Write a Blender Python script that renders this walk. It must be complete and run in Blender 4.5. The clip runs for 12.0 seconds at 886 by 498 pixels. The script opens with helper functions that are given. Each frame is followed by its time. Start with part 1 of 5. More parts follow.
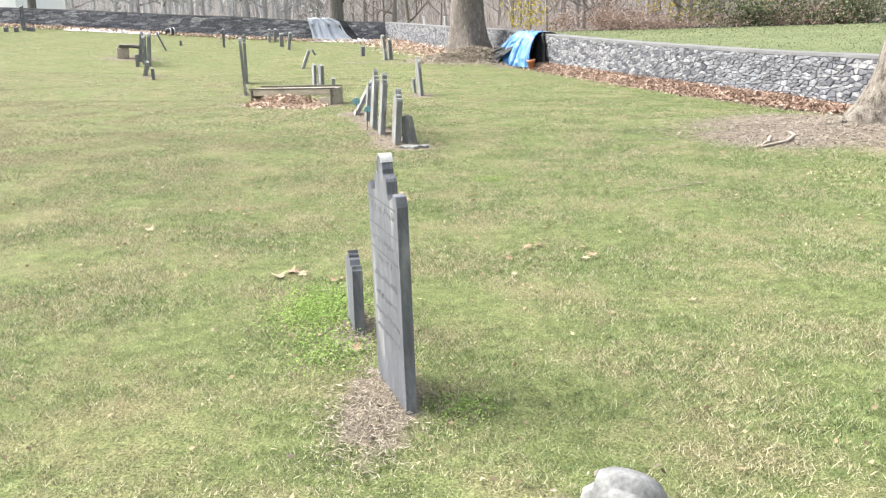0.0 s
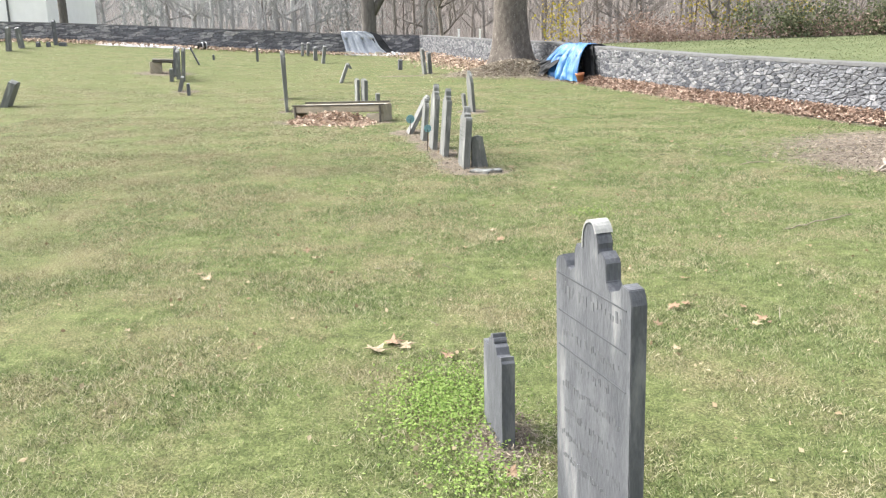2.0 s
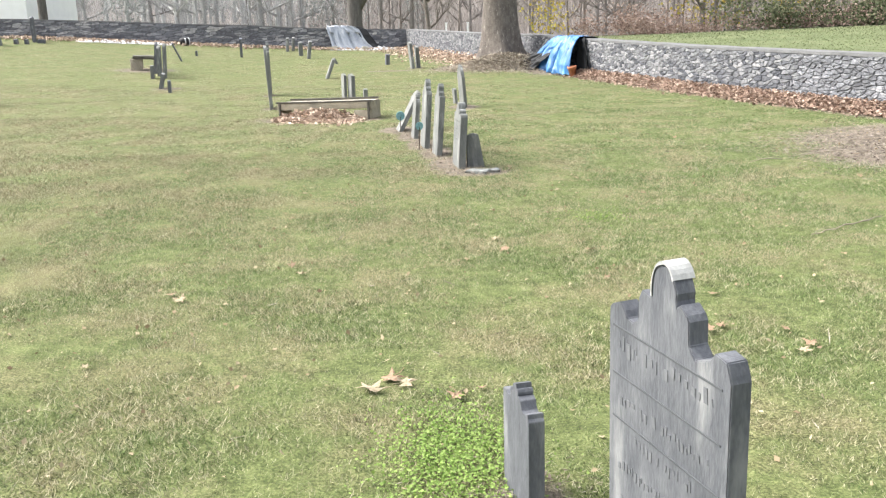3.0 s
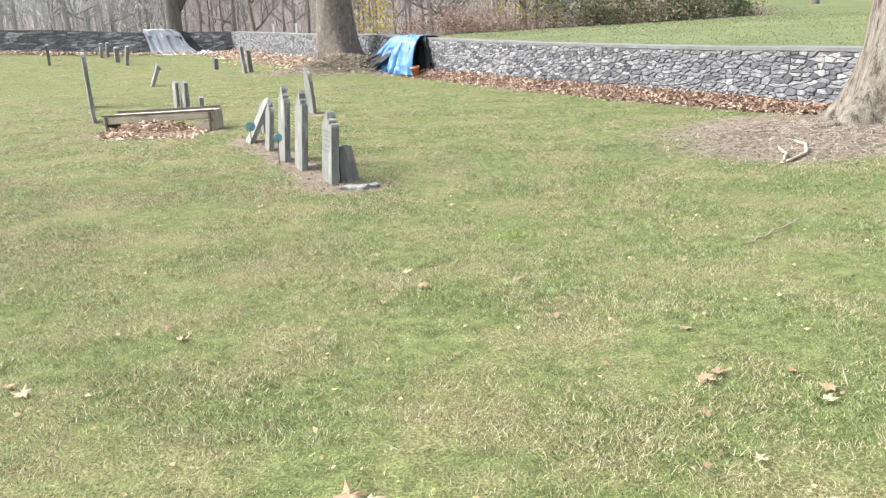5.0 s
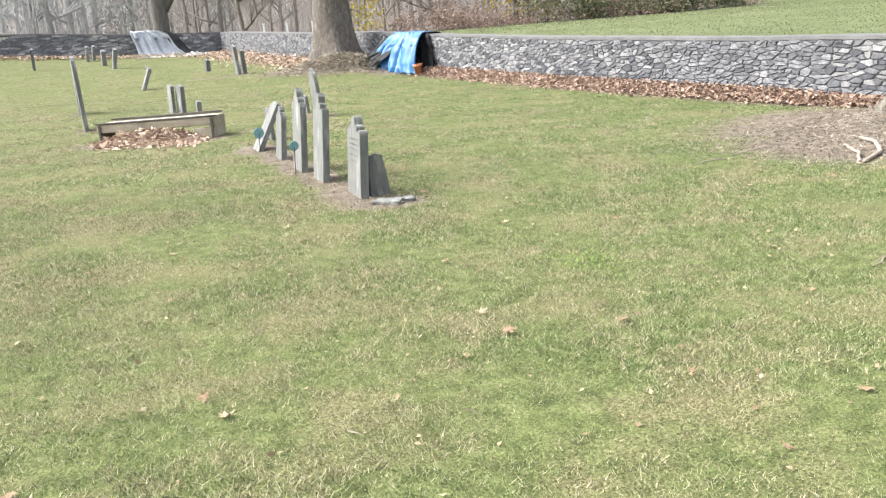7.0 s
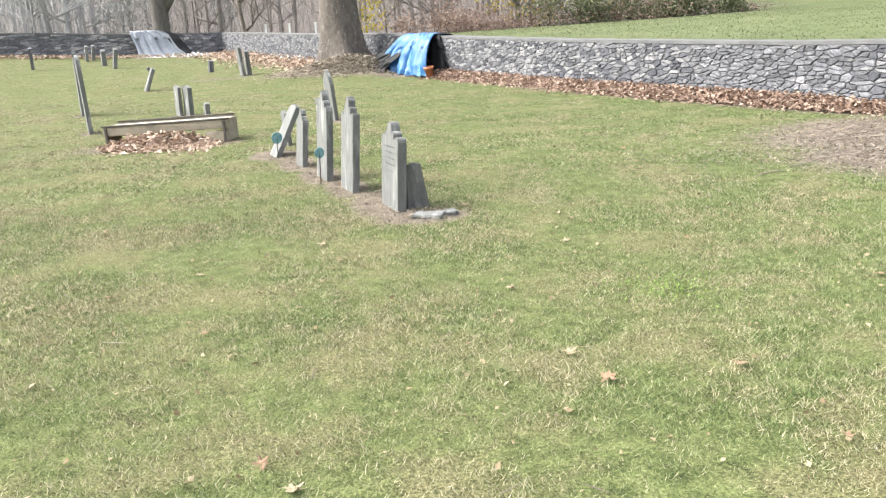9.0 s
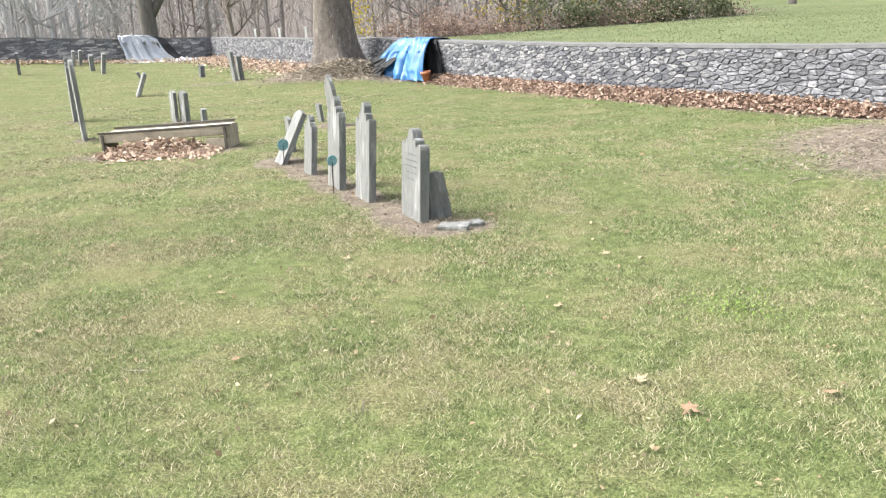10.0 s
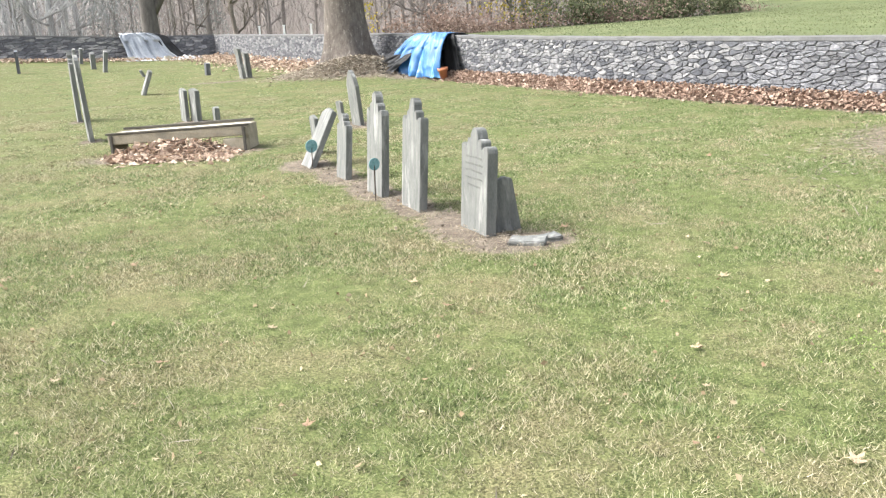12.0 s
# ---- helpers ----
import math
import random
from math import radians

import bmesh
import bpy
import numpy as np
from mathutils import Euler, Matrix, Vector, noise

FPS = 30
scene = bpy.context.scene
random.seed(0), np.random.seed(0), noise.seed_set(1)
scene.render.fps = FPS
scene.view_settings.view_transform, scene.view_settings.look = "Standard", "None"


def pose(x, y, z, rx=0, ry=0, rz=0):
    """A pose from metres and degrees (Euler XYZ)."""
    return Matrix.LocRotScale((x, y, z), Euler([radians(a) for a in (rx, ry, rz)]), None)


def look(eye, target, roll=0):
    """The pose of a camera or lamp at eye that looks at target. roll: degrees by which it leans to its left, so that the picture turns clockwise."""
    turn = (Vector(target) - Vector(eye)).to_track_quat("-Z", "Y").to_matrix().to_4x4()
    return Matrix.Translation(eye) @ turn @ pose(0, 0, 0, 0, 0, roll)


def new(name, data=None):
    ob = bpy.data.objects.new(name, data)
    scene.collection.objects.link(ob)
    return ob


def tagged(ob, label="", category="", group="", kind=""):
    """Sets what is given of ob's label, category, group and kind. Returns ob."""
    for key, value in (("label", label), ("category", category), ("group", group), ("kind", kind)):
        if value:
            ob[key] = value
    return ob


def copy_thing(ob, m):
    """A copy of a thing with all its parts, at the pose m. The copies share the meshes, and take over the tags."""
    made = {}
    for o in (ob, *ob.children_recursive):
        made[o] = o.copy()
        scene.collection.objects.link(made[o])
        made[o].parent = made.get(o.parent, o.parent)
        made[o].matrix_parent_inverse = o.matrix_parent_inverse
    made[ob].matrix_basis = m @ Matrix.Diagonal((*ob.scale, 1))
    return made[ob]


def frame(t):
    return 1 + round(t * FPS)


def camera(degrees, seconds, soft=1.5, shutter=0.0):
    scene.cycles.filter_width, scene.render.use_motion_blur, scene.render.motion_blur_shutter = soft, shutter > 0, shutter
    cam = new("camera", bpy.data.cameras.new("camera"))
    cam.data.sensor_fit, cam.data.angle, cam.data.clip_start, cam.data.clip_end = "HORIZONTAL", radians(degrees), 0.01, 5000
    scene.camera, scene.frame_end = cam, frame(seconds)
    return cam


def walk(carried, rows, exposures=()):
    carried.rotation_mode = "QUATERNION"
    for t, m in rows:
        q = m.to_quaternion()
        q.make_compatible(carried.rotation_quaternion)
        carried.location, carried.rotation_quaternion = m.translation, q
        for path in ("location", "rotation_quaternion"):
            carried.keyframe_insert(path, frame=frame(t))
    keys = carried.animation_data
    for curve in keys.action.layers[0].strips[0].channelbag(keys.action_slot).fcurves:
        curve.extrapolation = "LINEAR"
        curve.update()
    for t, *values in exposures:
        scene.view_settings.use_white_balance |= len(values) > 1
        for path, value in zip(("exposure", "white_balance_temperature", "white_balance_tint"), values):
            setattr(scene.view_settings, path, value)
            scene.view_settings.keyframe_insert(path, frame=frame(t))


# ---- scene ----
cam = camera(54.8, 12.0, 1.2)
PATH = [
    (0, (0.116, -0.367, 1.503), (0.084, 1.566, 0.992), -0.6),
    (0.5, (-0.078, -0.11, 1.472), (-0.129, 1.822, 0.957), -0.2),
    (1, (-0.194, 0.217, 1.45), (-0.276, 2.152, 0.95), -0.6),
    (1.5, (-0.293, 0.501, 1.475), (-0.39, 2.437, 0.985), -0.7),
    (2, (-0.468, 0.745, 1.482), (-0.556, 2.684, 1.0), -0.9),
    (2.5, (-0.518, 1.052, 1.449), (-0.594, 2.989, 0.953), -1.3),
    (2.7, (-0.528, 1.159, 1.459), (-0.604, 3.095, 0.962), -1.2),
    (4.3, (-0.796, 1.996, 1.442), (-0.672, 3.935, 0.967), -3.7),
    (4.5, (-0.826, 2.074, 1.447), (-0.669, 4.008, 0.963), -3.5),
    (5, (-0.978, 2.281, 1.454), (-0.657, 4.19, 0.949), -2.3),
    (5.5, (-1.059, 2.531, 1.426), (-0.708, 4.427, 0.895), -2.2),
    (6, (-1.095, 2.797, 1.441), (-0.754, 4.695, 0.914), -2.4),
    (6.5, (-1.228, 3.003, 1.453), (-0.89, 4.907, 0.944), -2.8),
    (7, (-1.279, 3.239, 1.444), (-0.935, 5.142, 0.931), -3.4),
    (7.2, (-1.267, 3.317, 1.441), (-0.925, 5.22, 0.93), -3.5),
    (9, (-1.544, 3.895, 1.429), (-1.188, 5.797, 0.922), -2.9),
    (9.5, (-1.617, 4.064, 1.429), (-1.256, 5.966, 0.924), -2.8),
    (10, (-1.771, 4.26, 1.424), (-1.382, 6.157, 0.926), -2.9),
    (10.5, (-1.785, 4.491, 1.389), (-1.396, 6.389, 0.891), -2.9),
    (11, (-1.875, 4.711, 1.384), (-1.489, 6.609, 0.884), -3.0),
    (11.5, (-2.035, 4.897, 1.404), (-1.646, 6.794, 0.903), -3.0),
    (12, (-2.048, 5.188, 1.357), (-1.657, 7.084, 0.856), -3.1),
]
walk(cam, [(t, look(eye, target, roll)) for t, eye, target, roll in PATH],
     [(0, 2.27), (1.0, 2.16), (2.0, 2.06), (2.5, 2.12), (4.5, 2.03), (5.5, 2.19), (7.0, 2.09), (10.0, 2.10), (12.0, 2.11)])


# ---- light ----
world = bpy.data.worlds.new("sky")
scene.world = world
world.use_nodes = True
wn, wl = world.node_tree.nodes, world.node_tree.links
sky = wn.new("ShaderNodeTexSky")
sky.sky_type, sky.sun_disc = "NISHITA", False
sky.sun_elevation, sky.sun_rotation = radians(46), radians(-76)
sky.air_density, sky.dust_density = 1.0, 6.0
veil = wn.new("ShaderNodeHueSaturation")
veil.inputs["Saturation"].default_value = 0.35
wl.new(sky.outputs[0], veil.inputs["Color"])
wl.new(veil.outputs[0], wn["Background"].inputs["Color"])
wn["Background"].inputs["Strength"].default_value = 0.15
sun = new("sun", bpy.data.lights.new("sun", "SUN"))
sun.data.energy, sun.data.angle, sun.data.color = 0.8, radians(40), (1.0, 0.97, 0.93)
sun.matrix_world = look((-16, 4, 17), (0, 0, 0))


# ---- materials ----
def ramp(nt, fac, stops):
    node = nt.nodes.new("ShaderNodeValToRGB")
    el = node.color_ramp.elements
    while len(el) < len(stops):
        el.new(0.5)
    for e, (p, c) in zip(el, stops):
        e.position, e.color = p, (*c, 1)
    nt.links.new(fac, node.inputs[0])
    return node.outputs[0]


def noise_tex(nt, vec, scale, detail=4.0, rough=0.6):
    node = nt.nodes.new("ShaderNodeTexNoise")
    node.inputs["Scale"].default_value, node.inputs["Detail"].default_value = scale, detail
    node.inputs["Roughness"].default_value = rough
    nt.links.new(vec, node.inputs["Vector"])
    return node.outputs[0]


def mix(nt, fac, a, b, mode="MIX"):
    node = nt.nodes.new("ShaderNodeMix")
    node.data_type, node.blend_type = "RGBA", mode
    for sock, v in ((node.inputs[0], fac), (node.inputs[6], a), (node.inputs[7], b)):
        if isinstance(v, (int, float)):
            sock.default_value = v
        elif isinstance(v, tuple):
            sock.default_value = (*v, 1)
        else:
            nt.links.new(v, sock)
    return node.outputs[2]


def maths(nt, op, a, b=0.0, c=0.0):
    node = nt.nodes.new("ShaderNodeMath")
    node.operation = op
    for sock, v in zip(node.inputs, (a, b, c)):
        if isinstance(v, (int, float)):
            sock.default_value = v
        else:
            nt.links.new(v, sock)
    return node.outputs[0]


def start_mat(name, rough=0.8, metal=0.0, spec=0.3):
    m = bpy.data.materials.new(name)
    m.use_nodes = True
    nt = m.node_tree
    b = nt.nodes["Principled BSDF"]
    b.inputs["Roughness"].default_value, b.inputs["Metallic"].default_value = rough, metal
    b.inputs["Specular IOR Level"].default_value = spec
    tc = nt.nodes.new("ShaderNodeTexCoord")
    return m, nt, b, tc.outputs["Object"]


def put_bump(nt, b, height, strength, distance=0.01):
    node = nt.nodes.new("ShaderNodeBump")
    node.inputs["Strength"].default_value, node.inputs["Distance"].default_value = strength, distance
    nt.links.new(height, node.inputs["Height"])
    nt.links.new(node.outputs[0], b.inputs["Normal"])


def surf(name, stops, scale, rough=0.8, fine=None, bump=0.4, stain_sheen=None, stain_sheen_scale=2.0, stain_sheen_at=(0.5, 0.65),
         metal=0.0, spec=0.3, vary=0.0, stretch=None, own=False, dist=0.01):
    """stops: colours along a noise; over it a colour in patches, for stains or painted sheen; vary: brightness change
    per object.
    """
    m, nt, b, vec = start_mat(name, rough, metal, spec)
    if own:
        info = nt.nodes.new("ShaderNodeObjectInfo")
        add = nt.nodes.new("ShaderNodeVectorMath")
        add.operation = "MULTIPLY_ADD"
        nt.links.new(info.outputs["Random"], add.inputs[0])
        add.inputs[1].default_value = (37, 19, 53)
        nt.links.new(vec, add.inputs[2])
        vec = add.outputs[0]
    if stretch:
        mp = nt.nodes.new("ShaderNodeMapping")
        mp.inputs["Scale"].default_value = stretch
        nt.links.new(vec, mp.inputs["Vector"])
        vec = mp.outputs[0]
    n1 = noise_tex(nt, vec, scale)
    n2 = noise_tex(nt, vec, fine or scale * 7, 3.0)
    both = maths(nt, "ADD", maths(nt, "MULTIPLY", n1, 0.65), maths(nt, "MULTIPLY", n2, 0.35))
    k = len(stops) - 1
    col = ramp(nt, both, [(0.32 + 0.36 * i / max(k, 1), c) for i, c in enumerate(stops)])
    if stain_sheen:
        s = ramp(nt, noise_tex(nt, vec, stain_sheen_scale, 5.0), [(stain_sheen_at[0], (0, 0, 0)), (stain_sheen_at[1], (1, 1, 1))])
        col = mix(nt, s, col, stain_sheen)
    if vary:
        info = nt.nodes.new("ShaderNodeObjectInfo")
        r = maths(nt, "MULTIPLY_ADD", info.outputs["Random"], 2 * vary, 1 - vary)
        node = nt.nodes.new("ShaderNodeVectorMath")
        node.operation = "SCALE"
        nt.links.new(col, node.inputs[0])
        nt.links.new(r, node.inputs["Scale"])
        col = node.outputs[0]
    nt.links.new(col, b.inputs["Base Color"])
    if bump:
        put_bump(nt, b, both, bump, dist)
    return m


def island_mat(name, stops, rough=0.8, patch=None, patch_scale=0.5, patch_at=(0.45, 0.65), through_light=0.0, fine=0.0, patch_amount=1.0, drift=0.0):
    """Every loose piece of the mesh takes its own colour out of the stops; patch: stops that take over in wide patches."""
    m, nt, b, vec = start_mat(name, rough, 0.0, 0.2)
    geo = nt.nodes.new("ShaderNodeNewGeometry")
    rnd = geo.outputs["Random Per Island"]
    k = max(len(stops) - 1, 1)
    col = ramp(nt, rnd, [(i / k, c) for i, c in enumerate(stops)])
    if patch:
        kp = max(len(patch) - 1, 1)
        other = ramp(nt, rnd, [(i / kp, c) for i, c in enumerate(patch)])
        wide = maths(nt, "MULTIPLY", noise_tex(nt, vec, patch_scale, 5.0, 0.65), 0.55)
        small = maths(nt, "MULTIPLY", noise_tex(nt, vec, patch_scale * 8, 3.0), 0.3)
        both = maths(nt, "ADD", maths(nt, "ADD", wide, small), maths(nt, "MULTIPLY", rnd, 0.15))
        if drift:
            xyz = nt.nodes.new("ShaderNodeSeparateXYZ")
            nt.links.new(vec, xyz.inputs[0])
            both = maths(nt, "ADD", both, maths(nt, "MULTIPLY", xyz.outputs["X"], drift))
        s = ramp(nt, both, [(patch_at[0], (0, 0, 0)), (patch_at[1], (patch_amount,) * 3)])
        col = mix(nt, s, col, other)
    if fine:
        col = mix(nt, 0.6, col, ramp(nt, noise_tex(nt, vec, fine), [(0.3, (0.35, 0.35, 0.35)), (0.7, (1.3, 1.3, 1.3))]), "MULTIPLY")
    nt.links.new(col, b.inputs["Base Color"])
    if through_light:
        tr = nt.nodes.new("ShaderNodeBsdfTranslucent")
        nt.links.new(col, tr.inputs["Color"])
        ms = nt.nodes.new("ShaderNodeMixShader")
        ms.inputs[0].default_value = through_light
        nt.links.new(b.outputs[0], ms.inputs[1])
        nt.links.new(tr.outputs[0], ms.inputs[2])
        nt.links.new(ms.outputs[0], nt.nodes["Material Output"].inputs["Surface"])
    return m


SLATE = surf("slate", [(0.05, 0.054, 0.062), (0.085, 0.09, 0.101), (0.135, 0.14, 0.15)], 7, 0.65, 60, 0.6, (0.20, 0.206, 0.21), 4.2, (0.56, 0.72), stretch=(2.2, 2.2, 0.6))
PALE_SLATE = surf("pale_slate", [(0.082, 0.088, 0.086), (0.128, 0.134, 0.128), (0.178, 0.182, 0.17)], 7, 0.85, 70, 0.6, (0.27, 0.278, 0.268), 4.0, (0.53, 0.68), stretch=(2.6, 2.6, 0.6), own=True)
FIELDSTONE = surf("fieldstone", [(0.09, 0.092, 0.09), (0.16, 0.162, 0.16), (0.25, 0.25, 0.24)], 9, 0.85, 70, 0.6, (0.30, 0.31, 0.29), 5.0, (0.5, 0.7))
LICHEN = surf("white_lichen", [(0.12, 0.125, 0.125), (0.30, 0.305, 0.295), (0.42, 0.42, 0.405)], 16, 0.9, 60, 0.6)
LETTER = surf("worn_lettering", [(0.085, 0.09, 0.098), (0.13, 0.135, 0.142)], 20, 0.9, 80, 0.2)
FAINT_LETTER = surf("faint_lettering", [(0.125, 0.131, 0.125), (0.200, 0.206, 0.194)], 20, 0.9, 80, 0.2)
RULE = surf("ruled_line", [(0.05, 0.055, 0.06), (0.08, 0.085, 0.09)], 20, 0.9, 80, 0.2)
TOMB = surf("tomb_stone", [(0.19, 0.168, 0.122), (0.29, 0.262, 0.20), (0.37, 0.34, 0.27)], 6, 0.9, 60, 0.5, (0.11, 0.10, 0.08), 3.0, (0.5, 0.72), own=True)
TOMB_DARK = surf("dark_rim_stone", [(0.07, 0.065, 0.055), (0.14, 0.13, 0.11)], 8, 0.9, 60, 0.5)
CEMENT = surf("pale_cement", [(0.36, 0.34, 0.28), (0.52, 0.50, 0.43)], 6, 0.9, 60, 0.3)
WALL_STONE = surf("wall_stone", [(0.045, 0.048, 0.056), (0.12, 0.125, 0.137), (0.215, 0.219, 0.227)], 12, 0.9, 45, 1.0, (0.27, 0.274, 0.278), 5.0, (0.54, 0.74), vary=0.34, own=True, stretch=(1.0, 1.0, 2.2))
WALL_DARK = island_mat("dark_wall_stone", [(0.119, 0.123, 0.139), (0.161, 0.167, 0.185), (0.203, 0.209, 0.227), (0.280, 0.284, 0.301)], 0.9, [(0.224, 0.227, 0.234), (0.336, 0.339, 0.348), (0.448, 0.448, 0.447)], 0.22, (0.50, 0.62), fine=9)
MORTAR = surf("mortar", [(0.05, 0.052, 0.057), (0.085, 0.088, 0.094), (0.14, 0.143, 0.147)], 5, 0.95, 60, 0.9)
CAP = surf("cement_cap", [(0.085, 0.087, 0.088), (0.12, 0.122, 0.124), (0.16, 0.162, 0.164)], 3, 0.9, 40, 0.4)
DARK_CAP = surf("weathered_cap", [(0.11, 0.11, 0.115), (0.17, 0.17, 0.175), (0.23, 0.23, 0.23)], 3, 0.9, 40, 0.4)
BARK = surf("grey_tan_bark", [(0.04, 0.033, 0.026), (0.065, 0.055, 0.044), (0.155, 0.138, 0.114), (0.195, 0.177, 0.15), (0.225, 0.207, 0.176)], 5.5, 0.95, 30, 1.0, (0.235, 0.22, 0.19), 5.0, (0.56, 0.68), stretch=(2.0, 2.0, 0.5), dist=0.12)
BARK_DARK = surf("mottled_bark", [(0.07, 0.06, 0.052), (0.12, 0.105, 0.092), (0.17, 0.152, 0.134)], 6, 0.95, 30, 1.0, (0.25, 0.232, 0.208), 11.0, (0.60, 0.67), stretch=(1.6, 1.6, 0.8), dist=0.06)
BARK_BLACK = surf("dark_bark", [(0.06, 0.055, 0.05), (0.10, 0.092, 0.085), (0.15, 0.14, 0.13)], 4, 0.95, 25, 0.8, stretch=(2, 2, 0.6))
BARK_MID = surf("brown_bark", [(0.08, 0.068, 0.058), (0.145, 0.125, 0.108), (0.22, 0.195, 0.17)], 2, 0.95, 12, 0.6, vary=0.35, own=True)
BARK_FAR = surf("woodland_bark", [(0.11, 0.10, 0.092), (0.18, 0.167, 0.155), (0.27, 0.253, 0.237)], 2, 0.95, 12, 0.6, vary=0.35, own=True)
# woodland bark paled to paint the haze over the left woods
BARK_HAZE = surf("haze_paled_bark", [(0.24, 0.24, 0.235), (0.36, 0.36, 0.35), (0.48, 0.48, 0.465)], 2, 0.95, 12, 0.6, vary=0.25, own=True)
TWIG = island_mat("twigs", [(0.11, 0.095, 0.085), (0.19, 0.17, 0.155), (0.28, 0.258, 0.24)], 0.95)
# twig colours lifted to pale grey, with the haze painted in
HAZE_TWIG = island_mat("haze_paled_twigs", [(0.312, 0.312, 0.312), (0.450, 0.450, 0.450), (0.575, 0.575, 0.569)], 0.95)
SHRUB = island_mat("shrub_leaves", [(0.06, 0.075, 0.04), (0.12, 0.14, 0.075), (0.20, 0.205, 0.125)], 0.9, through_light=0.3)
RUST = island_mat("rusty_shrub_leaves", [(0.150, 0.106, 0.088), (0.250, 0.181, 0.150), (0.338, 0.263, 0.213)], 0.9, through_light=0.3)
GOLD = island_mat("yellow_leaves", [(0.25, 0.2, 0.04), (0.42, 0.33, 0.06), (0.3, 0.32, 0.07)], 0.9, through_light=0.3)
# needles coloured pale blue-grey to stand in for distance haze
HAZE_CONIFER = island_mat("haze_paled_needles", [(0.19, 0.215, 0.205), (0.27, 0.295, 0.28), (0.34, 0.365, 0.35)], 0.9, through_light=0.1)
GRASS = island_mat("grass", [(0.027, 0.045, 0.014), (0.065, 0.10, 0.032), (0.118, 0.17, 0.058), (0.173, 0.223, 0.088), (0.23, 0.268, 0.13), (0.345, 0.35, 0.215)], 0.8,
                   [(0.06, 0.052, 0.028), (0.17, 0.15, 0.084), (0.29, 0.26, 0.16), (0.385, 0.345, 0.235), (0.475, 0.435, 0.315)], 1.3, (0.43, 0.575), 0.12, patch_amount=0.9, drift=-0.014)
MEADOW = island_mat("meadow_grass", [(0.080, 0.100, 0.043), (0.107, 0.130, 0.057), (0.127, 0.143, 0.070), (0.160, 0.164, 0.097)], 0.8, through_light=0.2)
CLOVER = island_mat("clover", [(0.125, 0.201, 0.048), (0.194, 0.287, 0.072), (0.263, 0.354, 0.108)], 0.7, through_light=0.3)
LITTER = island_mat("dry_leaves", [(0.14, 0.095, 0.072), (0.24, 0.165, 0.125), (0.34, 0.245, 0.19), (0.48, 0.38, 0.30), (0.23, 0.145, 0.11)], 0.8, through_light=0.15, fine=30)
HEAP = island_mat("faded_leaves", [(0.20, 0.14, 0.105), (0.35, 0.255, 0.195), (0.47, 0.37, 0.285), (0.58, 0.48, 0.38), (0.27, 0.18, 0.13)], 0.8, through_light=0.15, fine=30)
PALE_LITTER = island_mat("pale_leaf_bits", [(0.17, 0.125, 0.075), (0.26, 0.205, 0.13), (0.36, 0.31, 0.205), (0.16, 0.10, 0.065)], 0.85, through_light=0.15)
LEAF = surf("dry_leaf", [(0.15, 0.095, 0.058), (0.23, 0.155, 0.10), (0.31, 0.225, 0.15)], 14, 0.8, 90, 0.5, own=True)
PALE_LEAF = surf("pale_dry_leaf", [(0.21, 0.16, 0.10), (0.29, 0.235, 0.155), (0.37, 0.315, 0.22)], 14, 0.8, 90, 0.5, own=True)
BONE = surf("bleached_wood", [(0.23, 0.19, 0.152), (0.33, 0.285, 0.235)], 20, 0.8, 90, 0.3)
# the pale blue patches are sheen painted onto the tarp
BLUE = surf("blue_tarp", [(0.012, 0.07, 0.20), (0.028, 0.13, 0.31), (0.06, 0.20, 0.39)], 3.0, 0.42, 40, 0.35, (0.17, 0.31, 0.44), 3.0, (0.56, 0.70), spec=0.5)
GREY_TARP = surf("grey_tarp", [(0.16, 0.18, 0.21), (0.24, 0.265, 0.30), (0.36, 0.385, 0.415)], 1.8, 0.4, 20, 0.3, spec=0.5)
WHITE_TARP = surf("white_sheet", [(0.34, 0.345, 0.35), (0.50, 0.505, 0.51)], 2.0, 0.5, 20, 0.3, spec=0.5)
BLACK_TARP = surf("black_plastic", [(0.014, 0.015, 0.016), (0.035, 0.036, 0.038)], 3, 0.65, 20, 0.4, spec=0.15)
TERRA = surf("terracotta", [(0.36, 0.14, 0.07), (0.48, 0.21, 0.12)], 8, 0.85, 60, 0.2)
VERDIGRIS = surf("verdigris_bronze", [(0.09, 0.20, 0.21), (0.16, 0.31, 0.33), (0.25, 0.40, 0.42)], 30, 0.7, 120, 0.3, metal=0.25)
IRON = surf("rusty_iron", [(0.05, 0.045, 0.04), (0.11, 0.085, 0.07)], 30, 0.8, 120, 0.3, metal=0.4)
CLAPBOARD = surf("white_paint", [(0.74, 0.74, 0.73), (0.82, 0.82, 0.81)], 2, 0.6, 30, 0.1)
ROOFING = surf("grey_shingle", [(0.08, 0.08, 0.085), (0.15, 0.15, 0.155)], 4, 0.9, 30, 0.4)
STICK = surf("dry_stick", [(0.17, 0.14, 0.11), (0.26, 0.225, 0.18), (0.34, 0.30, 0.245)], 12, 0.9, 60, 0.5)
STRAND = island_mat("bark_shreds", [(0.09, 0.075, 0.064), (0.17, 0.145, 0.12), (0.26, 0.23, 0.195), (0.37, 0.33, 0.28)], 0.9)
SOIL = island_mat("crumbs_of_soil", [(0.08, 0.066, 0.052), (0.17, 0.14, 0.11), (0.29, 0.25, 0.20)], 0.95)
STRAW = island_mat("dead_straw", [(0.111, 0.089, 0.068), (0.196, 0.166, 0.128), (0.281, 0.246, 0.191), (0.365, 0.332, 0.264)], 0.95)


